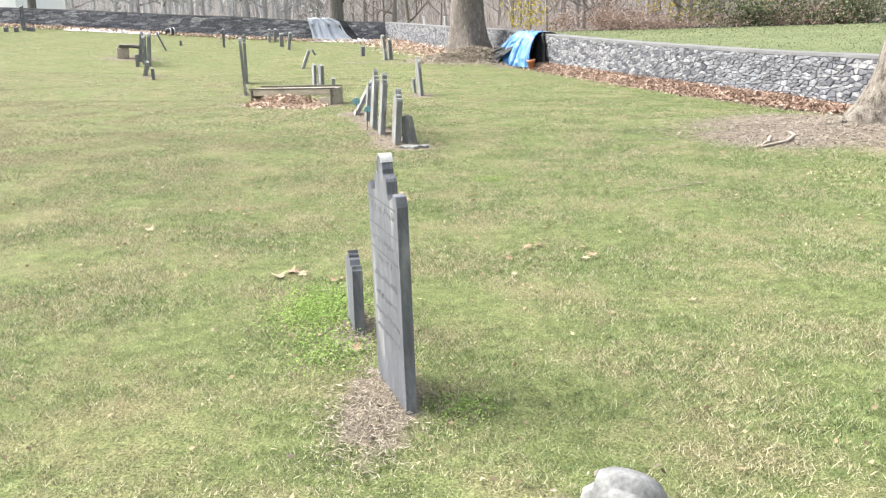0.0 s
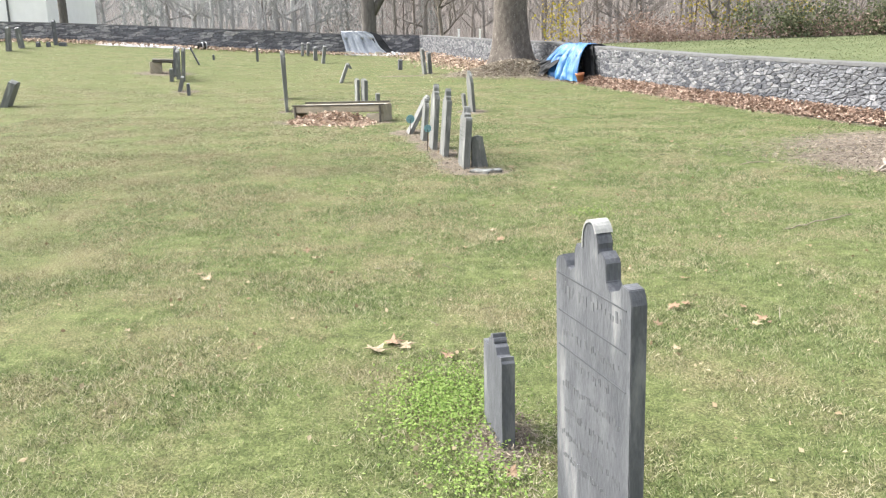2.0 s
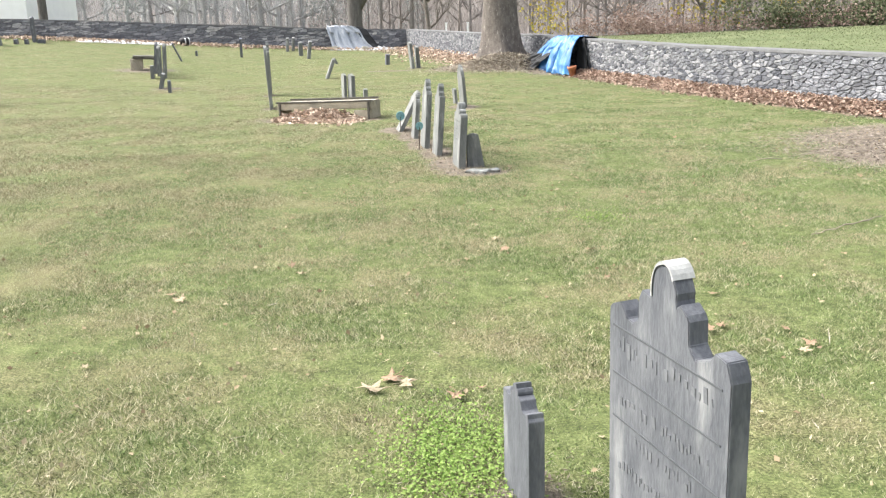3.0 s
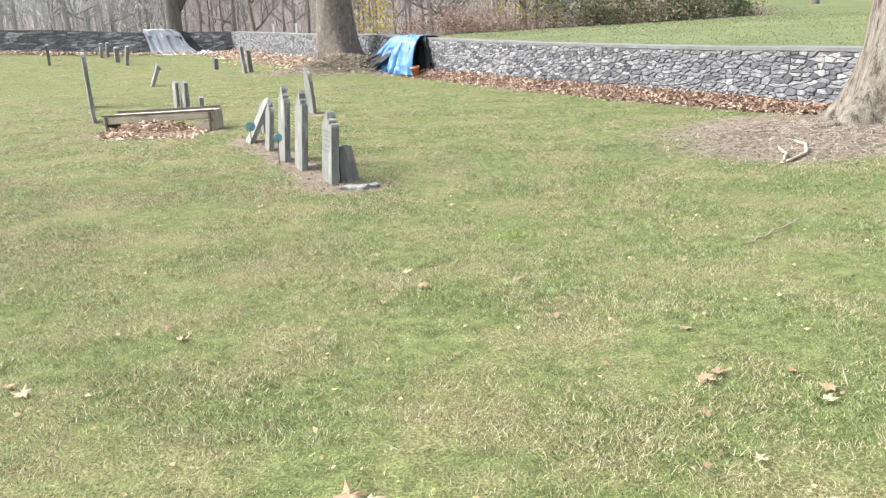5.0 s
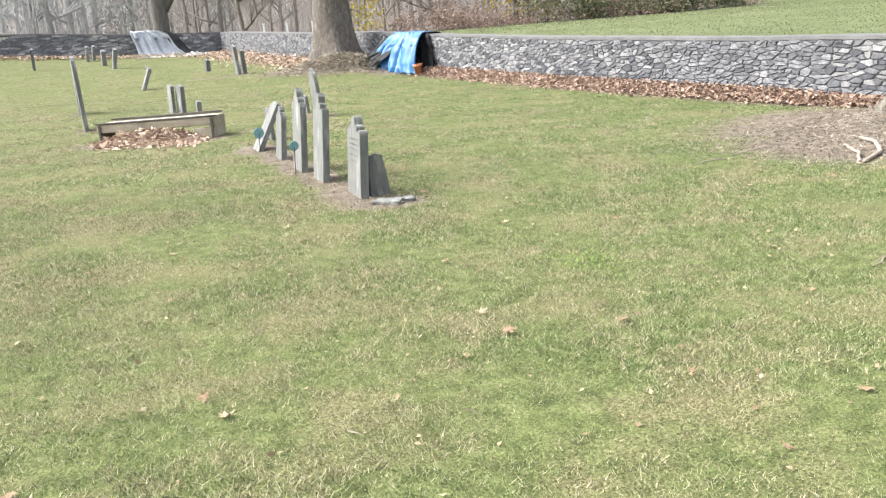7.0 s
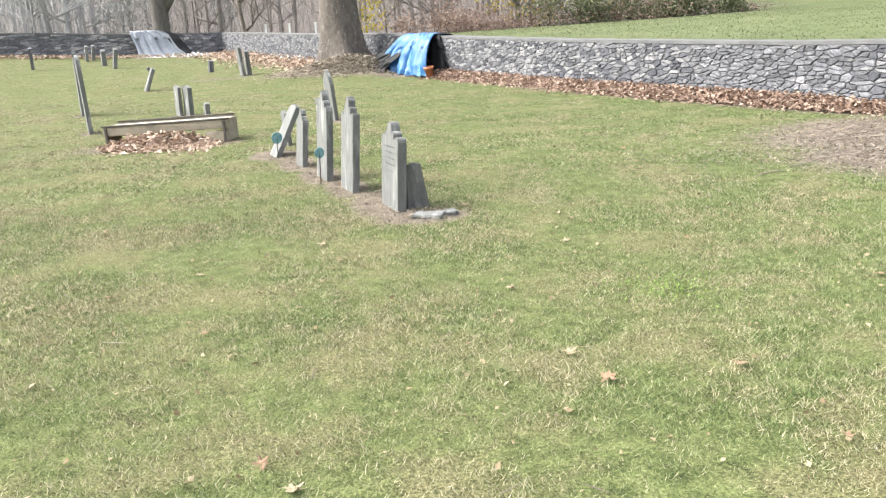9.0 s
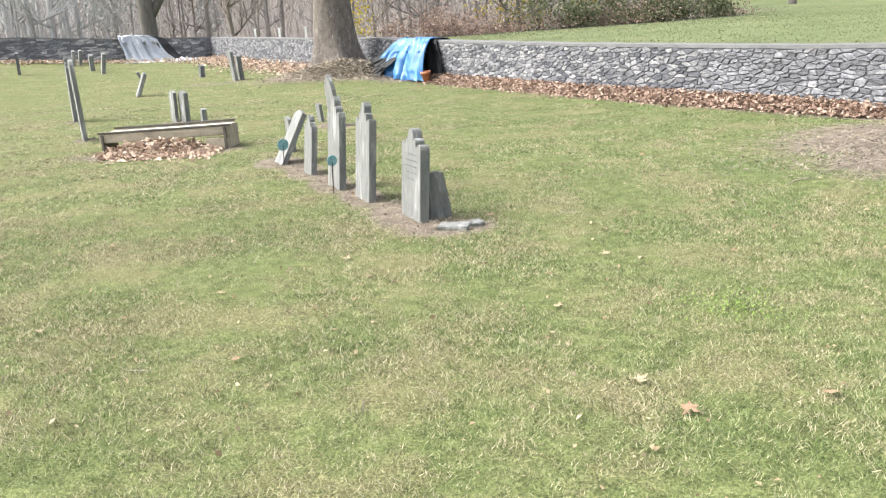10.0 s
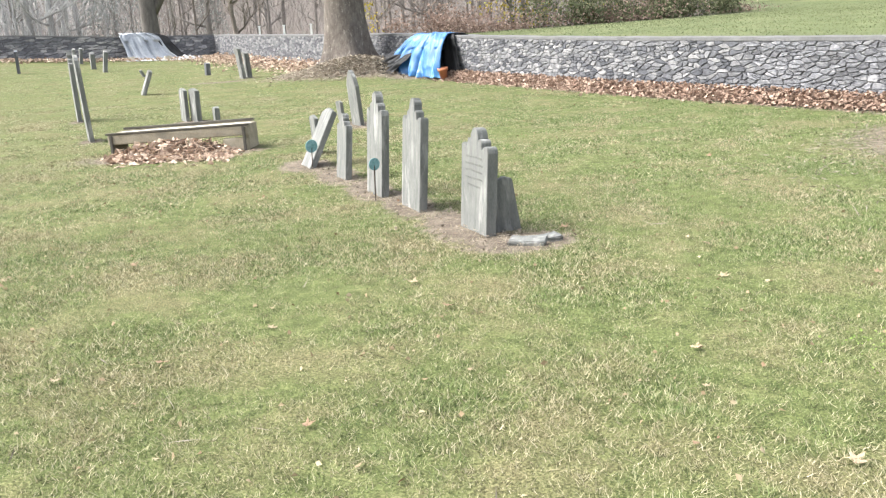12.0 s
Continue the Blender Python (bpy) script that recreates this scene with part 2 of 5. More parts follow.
def ground_material():
    m, nt, b, vec = start_mat("lawn_ground", 0.95, 0.0, 0.1)
    fine, mid, wide = noise_tex(nt, vec, 90, 3), noise_tex(nt, vec, 9, 4), noise_tex(nt, vec, 1.3, 5, 0.65)
    green = ramp(nt, maths(nt, "ADD", maths(nt, "MULTIPLY", fine, 0.6), maths(nt, "MULTIPLY", mid, 0.4)),
                 [(0.34, (0.028, 0.034, 0.013)), (0.5, (0.088, 0.108, 0.04)), (0.66, (0.18, 0.20, 0.085))])
    straw = ramp(nt, fine, [(0.34, (0.045, 0.04, 0.02)), (0.66, (0.25, 0.225, 0.125))])
    col = mix(nt, ramp(nt, wide, [(0.46, (0, 0, 0)), (0.68, (0.8, 0.8, 0.8))]), green, straw)
    meadow = ramp(nt, maths(nt, "ADD", maths(nt, "MULTIPLY", noise_tex(nt, vec, 2.2, 5, 0.7), 0.55), maths(nt, "MULTIPLY", noise_tex(nt, vec, 0.25, 5), 0.45)),
                  [(0.36, (0.075, 0.095, 0.042)), (0.5, (0.10, 0.12, 0.057)), (0.6, (0.128, 0.14, 0.072)), (0.68, (0.155, 0.15, 0.09))])
    earth = ramp(nt, maths(nt, "ADD", maths(nt, "MULTIPLY", fine, 0.5), maths(nt, "MULTIPLY", mid, 0.5)),
                 [(0.34, (0.06, 0.049, 0.039)), (0.5, (0.13, 0.109, 0.086)), (0.66, (0.25, 0.215, 0.172))])
    duff = ramp(nt, maths(nt, "ADD", maths(nt, "MULTIPLY", mid, 0.4), maths(nt, "MULTIPLY", wide, 0.6)),
                [(0.34, (0.075, 0.066, 0.058)), (0.5, (0.12, 0.106, 0.095)), (0.66, (0.17, 0.152, 0.138))])
    def attr(n):
        a = nt.nodes.new("ShaderNodeAttribute")
        a.attribute_name = n
        return a.outputs["Fac"]
    col = mix(nt, attr("meadow"), col, meadow)
    rough_edge = maths(nt, "ADD", attr("bare"), maths(nt, "MULTIPLY_ADD", mid, 1.5, -0.8))
    col = mix(nt, ramp(nt, rough_edge, [(0.3, (0, 0, 0)), (0.65, (1, 1, 1))]), col, earth)
    col = mix(nt, attr("woods"), col, duff)
    nt.links.new(col, b.inputs["Base Color"])
    put_bump(nt, b, maths(nt, "ADD", fine, mid), 0.7, 0.02)
    return m


GROUND = ground_material()


# ---- building helpers ----
def part(name, bm, material, parent=None, label="", smooth=False):
    me = bpy.data.meshes.new(name)
    bm.to_mesh(me)
    bm.free()
    me.materials.append(material)
    if smooth:
        me.polygons.foreach_set("use_smooth", [True] * len(me.polygons))
    ob = new(name, me)
    ob.parent = parent
    return tagged(ob, label)


def empty(name, m, label, category, group=""):
    ob = new(name)
    ob.empty_display_size = 0.2
    ob.matrix_world = m
    return tagged(ob, label, category, group)


def mesh_from_arrays(name, verts, faces, material):
    """A mesh out of an (n, 3) array of places and an (m, 3 or 4) array of corners."""
    me = bpy.data.meshes.new(name)
    k = faces.shape[1]
    me.vertices.add(len(verts))
    me.vertices.foreach_set("co", np.ascontiguousarray(verts, dtype=np.float32).ravel())
    me.loops.add(faces.size)
    me.loops.foreach_set("vertex_index", np.ascontiguousarray(faces, dtype=np.int32).ravel())
    me.polygons.add(len(faces))
    me.polygons.foreach_set("loop_start", np.arange(0, faces.size, k, dtype=np.int32))
    me.update(calc_edges=True)
    me.materials.append(material)
    return me


def softplus(v, k):
    v = np.asarray(v, dtype=float)
    return np.log1p(np.exp(-np.abs(v) / k)) * k + np.maximum(v, 0)


CORNER = (-3.6, 46.3)
ALONG = Vector((-0.2952, 0.9554))      # the right wall's way, towards the corner
ACROSS = Vector((-0.9554, -0.2952))    # the far wall's way, from the corner


def ground_z(x, y):
    x, y = np.asarray(x, dtype=float), np.asarray(y, dtype=float)
    far = np.clip((y - 10) / 30, 0, 1.2)
    z = 0.02 * softplus(np.minimum(y, 52) - 18, 3.0) + 0.08 * softplus(np.minimum(-x, 21) - 7, 2.0) * far
    z = z + 0.10 * np.exp(-(((x - 6.3) / 1.7) ** 2 + ((y - 11.6) / 1.7) ** 2)) + 0.34 * np.exp(-(((x - 0.5) / 1.7) ** 2 + ((y - 29.0) / 1.7) ** 2))
    # the meadow outside the wall climbs a little; wooded slopes close the view
    out = x - (5.88 - 0.309 * (y - 15.6))
    z = z + 0.012 * softplus(out - 14, 6.0) * np.clip((out - 3) / 20, 0, 1)
    z = np.minimum(z, 3.2)
    d = np.hypot(x, y)
    return z + 0.30 * softplus(d - 125, 12.0)


def gz(x, y):
    return float(ground_z(x, y))


BARE = [(-0.20, 2.85, 0.17, 0.42), (-0.40, 3.72, 0.14, 0.24), (-0.72, 10.9, 0.30, 0.6), (-0.95, 11.8, 0.22, 0.6), (-1.15, 12.6, 0.22, 0.6), (-1.35, 13.5, 0.22, 0.6),
        (-1.6, 14.3, 0.30, 0.5), (-0.50, 10.30, 0.40, 0.28), (-3.1, 16.0, 1.15, 0.5), (-4.40, 18.1, 0.16, 0.26), (-5.08, 21.1, 0.16, 0.3), (-3.1, 19.9, 0.3, 0.25),
        (-0.62, 17.8, 0.3, 0.5), (5.4, 12.0, 1.9, 1.7), (4.4, 10.9, 1.2, 1.1), (6.6, 10.8, 2.0, 2.0), (0.5, 28.5, 2.2, 1.6), (2.0, 27.3, 1.0, 1.2), (-10.9, 29.2, 1.0, 0.9),
        (-2.25, 30.3, 0.3, 0.3), (-2.9, 29.3, 0.9, 0.4), (0.62, 1.95, 0.25, 0.25), (-8.2, 23.2, 0.4, 0.4)]


def bareness(x, y):
    b = np.zeros_like(np.asarray(x, dtype=float))
    for cx, cy, rx, ry in BARE:
        b = np.maximum(b, 1.15 - ((x - cx) / rx) ** 2 * 0.65 - ((y - cy) / ry) ** 2 * 0.65)
    face = x - (5.88 - 0.309 * (y - 15.6))
    strip = np.where((face > -1.5) & (face < 0.6) & (y < 45), 1.2 - np.abs(face + 0.2) / 0.62, 0)
    return np.clip(np.maximum(b, strip), 0, 1)


# ---- ground ----
def build_ground():
    gx = np.concatenate([np.linspace(-420, -40, 40), np.linspace(-38, -8.2, 60), np.arange(-8, 8.5, 0.11), np.linspace(8.8, 40, 60), np.linspace(44, 420, 40)])
    gy = np.concatenate([np.linspace(-320, -12, 30), np.linspace(-10, 0.8, 20), np.arange(1, 20, 0.11), np.linspace(20.2, 56, 150), np.linspace(58, 140, 50), np.linspace(146, 460, 36)])
    X, Y = np.meshgrid(gx, gy)
    Z = ground_z(X, Y)
    bump = np.array([noise.noise((px * 1.3, py * 1.3, 0.0)) + 0.5 * noise.noise((px * 4.1, py * 4.1, 7.0)) for px, py in zip(X.ravel(), Y.ravel())])
    Z = Z + 0.012 * bump.reshape(Z.shape)
    n, mcols = X.shape
    idx = np.arange(n * mcols).reshape(n, mcols)
    quads = np.stack([idx[:-1, :-1], idx[:-1, 1:], idx[1:, 1:], idx[1:, :-1]], -1).reshape(-1, 4)
    me = mesh_from_arrays("ground", np.stack([X, Y, Z], -1).reshape(-1, 3), quads, GROUND)
    me.polygons.foreach_set("use_smooth", [True] * len(me.polygons))
    out = X - (5.88 - 0.309 * (Y - 15.6))
    side = (X - CORNER[0]) * -0.309 + (Y - CORNER[1])
    for name, vals in (("bare", bareness(X, Y)), ("meadow", np.clip(np.maximum(out - 0.5, side - 0.5), 0, 1)),
                       ("woods", np.clip((Y - np.interp(X, [-120, -60, -30, -8, 12, 40, 54, 90, 160], [84, 80, 76, 70, 70, 77, 112, 125, 130]) + 6) / 9, 0, 1) + np.clip((np.hypot(X, Y) - 140) / 10, 0, 1))):
        a = me.attributes.new(name, "FLOAT", "POINT")
        a.data.foreach_set("value", np.clip(vals, 0, 1).astype(np.float32).ravel())
    return tagged(new("ground", me), "worn autumn lawn with straw patches and bare earth", "ground", kind="structure")


build_ground()


# ---- walls ----
def wall_top_right(y):
    return float(np.interp(y, [-10, 16, 20.6, 25, 29, 35.5, 46.3], [0.93, 0.95, 1.02, 1.13, 1.27, 1.36, 1.58]))


def wall_top_far(s):
    return float(np.interp(s, [0, 4, 8, 11, 13.5, 17.5, 40], [1.60, 1.70, 1.95, 2.07, 2.22, 2.40, 3.2]))


def clip_cell(poly, nx, ny, d):
    """Keep the part of a convex polygon with nx * u + ny * v <= d."""
    out = []
    for (x0, y0), (x1, y1) in zip(poly, poly[1:] + poly[:1]):
        a, b = nx * x0 + ny * y0 - d, nx * x1 + ny * y1 - d
        if a <= 0:
            out.append((x0, y0))
        if a * b < 0:
            t = a / (a - b)
            out.append((x0 + (x1 - x0) * t, y0 + (y1 - y0) * t))
    return out


def rubble(s0, s1, height, seed, mean_w, mean_h, gap=0.006, thin=0.22, wander=0.42):
    """Outlines of close-fitted stones on a wall face: lists of (along, down from the top)."""
    rnd = random.Random(seed)
    seeds = {}
    cols, rows = int((s1 - s0) / mean_w) + 1, int(height / mean_h) + 2
    for j in range(-1, rows):
        for i in range(-1, cols + 1):
            if rnd.random() > thin:
                u, v = i + 0.5 * (j % 2) + rnd.uniform(-wander, wander), j + 0.5 + rnd.uniform(-wander, wander) + 0.25 * math.sin(i * 0.7)
                seeds.setdefault((math.floor(u), math.floor(v)), []).append((u, v))
    stones = []
    for (ci, cj), cell in list(seeds.items()):
        around = [p for i in range(ci - 3, ci + 4) for j in range(cj - 3, cj + 4) for p in seeds.get((i, j), ())]
        for u, v in cell:
            if v < 0:
                continue
            poly = [(u - 2, max(v - 2, 0)), (u + 2, max(v - 2, 0)), (u + 2, v + 2), (u - 2, v + 2)]
            for a, b in around:
                if (a, b) != (u, v):
                    poly = clip_cell(poly, a - u, b - v, (a * a + b * b - u * u - v * v) / 2)
            if len(poly) < 3:
                continue
            poly = [(s0 + a * mean_w, b * mean_h) for a, b in poly]
            cx, cz = sum(p[0] for p in poly) / len(poly), sum(p[1] for p in poly) / len(poly)
            soft = []
            for (x0, z0), (x1, z1) in zip(poly, poly[1:] + poly[:1]):
                if math.hypot(x1 - x0, z1 - z0) < 0.02:
                    soft.append(((x0 + x1) / 2, (z0 + z1) / 2))
                else:
                    for t in (0.12, 0.5, 0.88):
                        soft.append((x0 + (x1 - x0) * t + rnd.uniform(-1, 1) * 0.005, z0 + (z1 - z0) * t + rnd.uniform(-1, 1) * 0.005))
            ring = []
            for x, z in soft:
                d = math.hypot(x - cx, z - cz) + 1e-6
                k = max(1 - gap * rnd.uniform(0.2, 2.2) / d, 0.5)
                ring.append((cx + (x - cx) * k, cz + (z - cz) * k))
            stones.append((cx, cz, ring))
    return stones


def stone_shape(place, top, ring, cx, cz, rnd):
    """Corners and faces of one stone: a worn face a little proud of the joints."""
    k = len(ring)
    proud = rnd.uniform(-0.004, 0.007)
    tilt, nod = rnd.uniform(-0.05, 0.05), rnd.uniform(-0.08, 0.08)
    verts = []
    for shrink, depth in ((1.0, 0.06), (1.0, 0.010 - proud), (0.84, -0.002 - proud)):
        for x, z in ring:
            px, pz = cx + (x - cx) * shrink, cz + (z - cz) * shrink
            d = depth + ((px - cx) * tilt + (pz - cz) * nod if depth < 0.05 else 0) + (rnd.uniform(-1, 1) * 0.003 if shrink < 1 else 0)
            verts.append((*place(px, d), top - pz))
    faces = []
    for r in (0, k):
        for i in range(k):
            faces.append((r + i, r + (i + 1) % k, r + k + (i + 1) % k, r + k + i))
    faces.append(tuple(range(2 * k, 3 * k)))
    return verts, faces


def ribbon_wall(name, pts, thick, material, label):
    """A wall body along points (x, y, bottom, top), thick to its left-hand side."""
    bm = bmesh.new()
    rows = []
    for i, (x, y, b, t) in enumerate(pts):
        x0, y0 = pts[max(i - 1, 0)][:2]
        x1, y1 = pts[min(i + 1, len(pts) - 1)][:2]
        d = Vector((x1 - x0, y1 - y0)).normalized()
        n = Vector((d.y, -d.x)) * thick
        rows.append([bm.verts.new(c) for c in ((x, y, b), (x, y, t), (x + n.x, y + n.y, t), (x + n.x, y + n.y, b))])
    for a, c in zip(rows, rows[1:]):
        for i in range(4):
            bm.faces.new((a[i], a[(i + 1) % 4], c[(i + 1) % 4], c[i]))
    bm.faces.new(rows[0])
    bm.faces.new(rows[-1][::-1])
    bmesh.ops.recalc_face_normals(bm, faces=bm.faces)
    return part(name, bm, material)


LEN_R = 46.0
START_R = (CORNER[0] - ALONG.x * LEN_R, CORNER[1] - ALONG.y * LEN_R)
LEN_F = 44.0


def on_right(s, depth=0.0):
    x, y = START_R[0] + ALONG.x * s + 0.9554 * depth, START_R[1] + ALONG.y * s + 0.2952 * depth
    return x, y


def on_far(s, depth=0.0):
    return CORNER[0] + ACROSS.x * s - 0.2952 * depth, CORNER[1] + ACROSS.y * s + 0.9554 * depth


def right_row(lift0, lift1, depth):
    out = []
    for i in range(93):
        s = LEN_R * i / 92
        x, y = on_right(s, depth)
        top = wall_top_right(START_R[1] + ALONG.y * s) + 0.012 * noise.noise((s * 1.7, 0, 0))
        out.append((x, y, top + lift0 if lift0 is not None else gz(x, y) - 0.3, top + lift1))
    return out


def far_row(lift0, lift1, depth):
    out = []
    for i in range(89):
        s = LEN_F * i / 88
        x, y = on_far(s, depth)
        top = wall_top_far(s) + 0.02 * noise.noise((s * 1.3, 5, 0))
        out.append((x, y, top + lift0 if lift0 is not None else gz(x, y) - 0.3, top + lift1))
    return out


wall_right = tagged(ribbon_wall("wall_right", right_row(None, -0.05, 0.016), 0.44, MORTAR, ""), "rubble fieldstone boundary wall with pale grey stones and cement cap", "wall", kind="structure")
wall_far = tagged(ribbon_wall("wall_far", far_row(None, -0.05, 0.018), 0.44, MORTAR, ""), "dark weathered dry stone boundary wall", "wall", kind="structure")
cap = ribbon_wall("cap", right_row(-0.05, 0.0, 0.0), 0.52, CAP, "")
cap.parent = wall_right
tagged(cap, "smooth grey cement coping")
cap = ribbon_wall("cap", far_row(-0.05, 0.0, 0.0), 0.52, DARK_CAP, "")
cap.parent = wall_far
tagged(cap, "dark weathered coping")


# ---- headstones ----
def profile(kind, w, h, rnd):
    """Outline (along, up) of a slab, counter-clockwise from its lower near corner."""
    a = w / 2
    if kind in ("crowned", "shouldered"):       # rounded shoulders, stepped neck and a tall narrow arch
        side = [(a, 0.79 * h), (0.985 * a, 0.815 * h), (0.92 * a, 0.833 * h), (0.80 * a, 0.838 * h), (0.70 * a, 0.828 * h), (0.64 * a, 0.808 * h), (0.58 * a, 0.806 * h), (0.53 * a, 0.825 * h), (0.52 * a, 0.868 * h), (0.47 * a, 0.888 * h), (0.37 * a, 0.893 * h), (0.30 * a, 0.884 * h)]
        arch = [(0.28 * a * math.cos(u), 0.90 * h + 0.1 * h * math.sin(u)) for u in np.linspace(0, math.pi, 13)]
        pts = [(-a, 0), (a, 0)] + side + arch + [(-p, q) for p, q in side[::-1]]
        if kind == "shouldered":    # high shoulders and a narrower arch
            pts = [(math.copysign(np.interp(abs(p) / a, [0, 0.28, 0.53, 0.7, 1], [0, 0.20, 0.43, 0.7, 1]) * a, p),
                    np.interp(q / h, [0, 0.79, 0.838, 0.893, 0.90, 1], [0, 0.83, 0.87, 0.927, 0.93, 1]) * h) for p, q in pts]
    elif kind == "wedge":       # broken slab, narrower above
        pts = [(-a, 0), (a, 0), (0.66 * a, 0.97 * h), (0.2 * a, h), (-0.55 * a, 0.985 * h)]
    elif kind == "round":
        pts = [(-a, 0), (a, 0), (a, 0.86 * h)] + [(a * math.cos(u), 0.86 * h + 0.14 * h * math.sin(u)) for u in np.linspace(0.25, math.pi - 0.25, 9)] + [(-a, 0.86 * h)]
    elif kind == "peaked":
        pts = [(-a, 0), (a, 0), (a, 0.74 * h), (0.55 * a, 0.90 * h), (0.12 * a, h), (-0.25 * a, 0.97 * h), (-0.7 * a, 0.85 * h), (-a, 0.72 * h)]
    elif kind == "rough":       # weathered boulder-like top
        pts = [(-a, 0), (a, 0), (1.04 * a, 0.55 * h), (0.93 * a, 0.80 * h), (0.70 * a, 0.93 * h), (0.35 * a, 0.985 * h), (-0.05 * a, h), (-0.45 * a, 0.95 * h), (-0.75 * a, 0.84 * h), (-0.95 * a, 0.62 * h)]
    else:                       # plain or broken slab
        pts = [(-a, 0), (a, 0), (a * 0.97, 0.95 * h), (0.5 * a, 0.985 * h), (0.1 * a, h), (-0.4 * a, 0.97 * h), (-0.97 * a, 0.93 * h)]
    return [(s + (rnd.uniform(-1, 1) * 0.006 if z > 0 else 0), z + (rnd.uniform(-1, 1) * 0.006 if z > 0 else 0)) for s, z in pts]


def slab_bm(outline, thick, bevel=0.008):
    """The slab stands on z = 0 along local y; its inscribed face looks to -x."""
    bm = bmesh.new()
    front = [bm.verts.new((-thick / 2, s, z)) for s, z in outline]
    back = [bm.verts.new((thick / 2, s, z)) for s, z in outline]
    k = len(outline)
    bm.faces.new(front[::-1])
    bm.faces.new(back)
    for i in range(k):
        bm.faces.new((front[i], front[(i + 1) % k], back[(i + 1) % k], back[i]))
    bmesh.ops.recalc_face_normals(bm, faces=bm.faces)
    edges = [e for e in bm.edges if len(e.link_faces) == 2 and e.calc_face_angle(0) > 0.6]
    bmesh.ops.bevel(bm, geom=edges, offset=bevel, segments=2, affect="EDGES", clamp_overlap=True)
    return bm


def headstone(x, y, w, h, thick, kind="crowned", yaw=14, lean_x=0, lean_y=0, material=SLATE, label="", seed=1, sunk=0.12, group="gravestones", name="headstone"):
    """w along the row, h above the ground; lean_y tips it sideways, lean_x along the row, in degrees."""
    rnd = random.Random(seed)
    outline = [(s, z if z > 0 else -sunk) for s, z in profile(kind, w, h, rnd)]
    m = pose(x, y, gz(x, y), 0, 0, yaw) @ pose(0, 0, 0, lean_x, lean_y, 0)
    root = empty(name, m, label, "gravestone", group)
    part("slab", slab_bm(outline, thick, 0.04 if kind == "rough" else min(0.006, thick * 0.12)), material, root, "", kind == "rough")
    return root


def inscription(root, w, thick, rows, rnd, material=LETTER, name="inscription", label="worn unreadable lettering"):
    """Rows of worn bars: (height, size, coverage)."""
    bm = bmesh.new()
    for z, size, cover in rows:
        s = -w * 0.5 * cover
        while s < w * 0.5 * cover:
            d = size * rnd.uniform(0.2, 0.55)
            hh = size * rnd.uniform(0.3, 0.8)
            bmesh.ops.create_cube(bm, size=1, matrix=Matrix.LocRotScale((-thick / 2 - 0.0005, s + d / 2, z + rnd.uniform(-0.2, 0.2) * size), Euler((rnd.uniform(-0.12, 0.12), 0, 0)), (0.0018, d * rnd.uniform(0.25, 0.7), hh)))
            s += d + size * (0.5 if rnd.random() < 0.14 else 0.05)
    return tagged(part(name, bm, material, root, label), kind="stuff")


rr = random.Random(4)
A_W, A_H, A_T = 0.43, 1.012, 0.044
stone_a = headstone(-0.138, 2.945, A_W, A_H, A_T, "shouldered", 20, 0, -1.5, SLATE, "tall dark slate headstone with white lichened arch and worn inscription", 3)
inscription(stone_a, A_W, A_T, [(0.79, 0.045, 0.8), (0.66, 0.032, 0.75), (0.58, 0.034, 0.5), (0.50, 0.03, 0.8), (0.42, 0.03, 0.7), (0.34, 0.03, 0.8), (0.27, 0.026, 0.75)], rr)
for z in (0.825, 0.715, 0.61):
    bm = bmesh.new()
    bmesh.ops.create_cube(bm, size=1, matrix=Matrix.LocRotScale((-A_T / 2 - 0.0005, 0, z), None, (0.003, A_W * 0.9, 0.004)))
    part("ruled_line", bm, RULE, stone_a, "dark incised ruled line")
# white crust over the rim of the arch
bm = bmesh.new()
us = np.linspace(-0.1, 2.5, 16)
r0 = 0.20 * A_W / 2
loops = []
for u in us:
    cy, cz = math.cos(u), math.sin(u)
    ring = []
    for dx, k in ((-A_T / 2 - 0.003, 0.90 + 0.07 * abs(math.sin(u * 2.3))), (-A_T / 2 - 0.003, 1.03), (A_T / 2 + 0.003, 1.03), (A_T / 2 + 0.003, 0.93)):
        ring.append(bm.verts.new((dx, r0 * k * cy, 0.93 * A_H + (0.07 * A_H + 0.003) * (k if k < 1 else 1.02) * cz)))
    loops.append(ring)
for a, c in zip(loops, loops[1:]):
    for i in range(3):
        bm.faces.new((a[i], a[i + 1], c[i + 1], c[i]))
bmesh.ops.recalc_face_normals(bm, faces=bm.faces)
part("lichen_crust", bm, LICHEN, stone_a, "white lichen over the arch")

headstone(-0.400, 3.76, 0.25, 0.408, 0.05, "shouldered", 15, 0, -0.5, SLATE, "small dark slate footstone with stepped top", 8)
headstone(0.615, 1.925, 0.25, 0.20, 0.14, "rough", 72, 0, 3, FIELDSTONE, "low rough grey fieldstone marker", 12)

stone_s1 = headstone(-0.66, 10.70, 0.42, 0.70, 0.075, "crowned", 10, 0, 3.5, PALE_SLATE, "weathered pale grey headstone with a narrow crowned top", 21)
inscription(stone_s1, 0.42, 0.075, [(0.50, 0.022, 0.6), (0.455, 0.018, 0.7), (0.41, 0.018, 0.6), (0.36, 0.018, 0.65), (0.31, 0.016, 0.5)], rr, FAINT_LETTER)
headstone(-0.475, 10.62, 0.20, 0.37, 0.045, "wedge", -78, 7, 3, PALE_SLATE, "broken slate slab leaning on the side of a headstone", 22, 0.05)
headstone(-0.93, 11.63, 0.40, 0.85, 0.065, "crowned", 10, 0, 4.5, PALE_SLATE, "weathered pale headstone with tall narrow crown", 23)
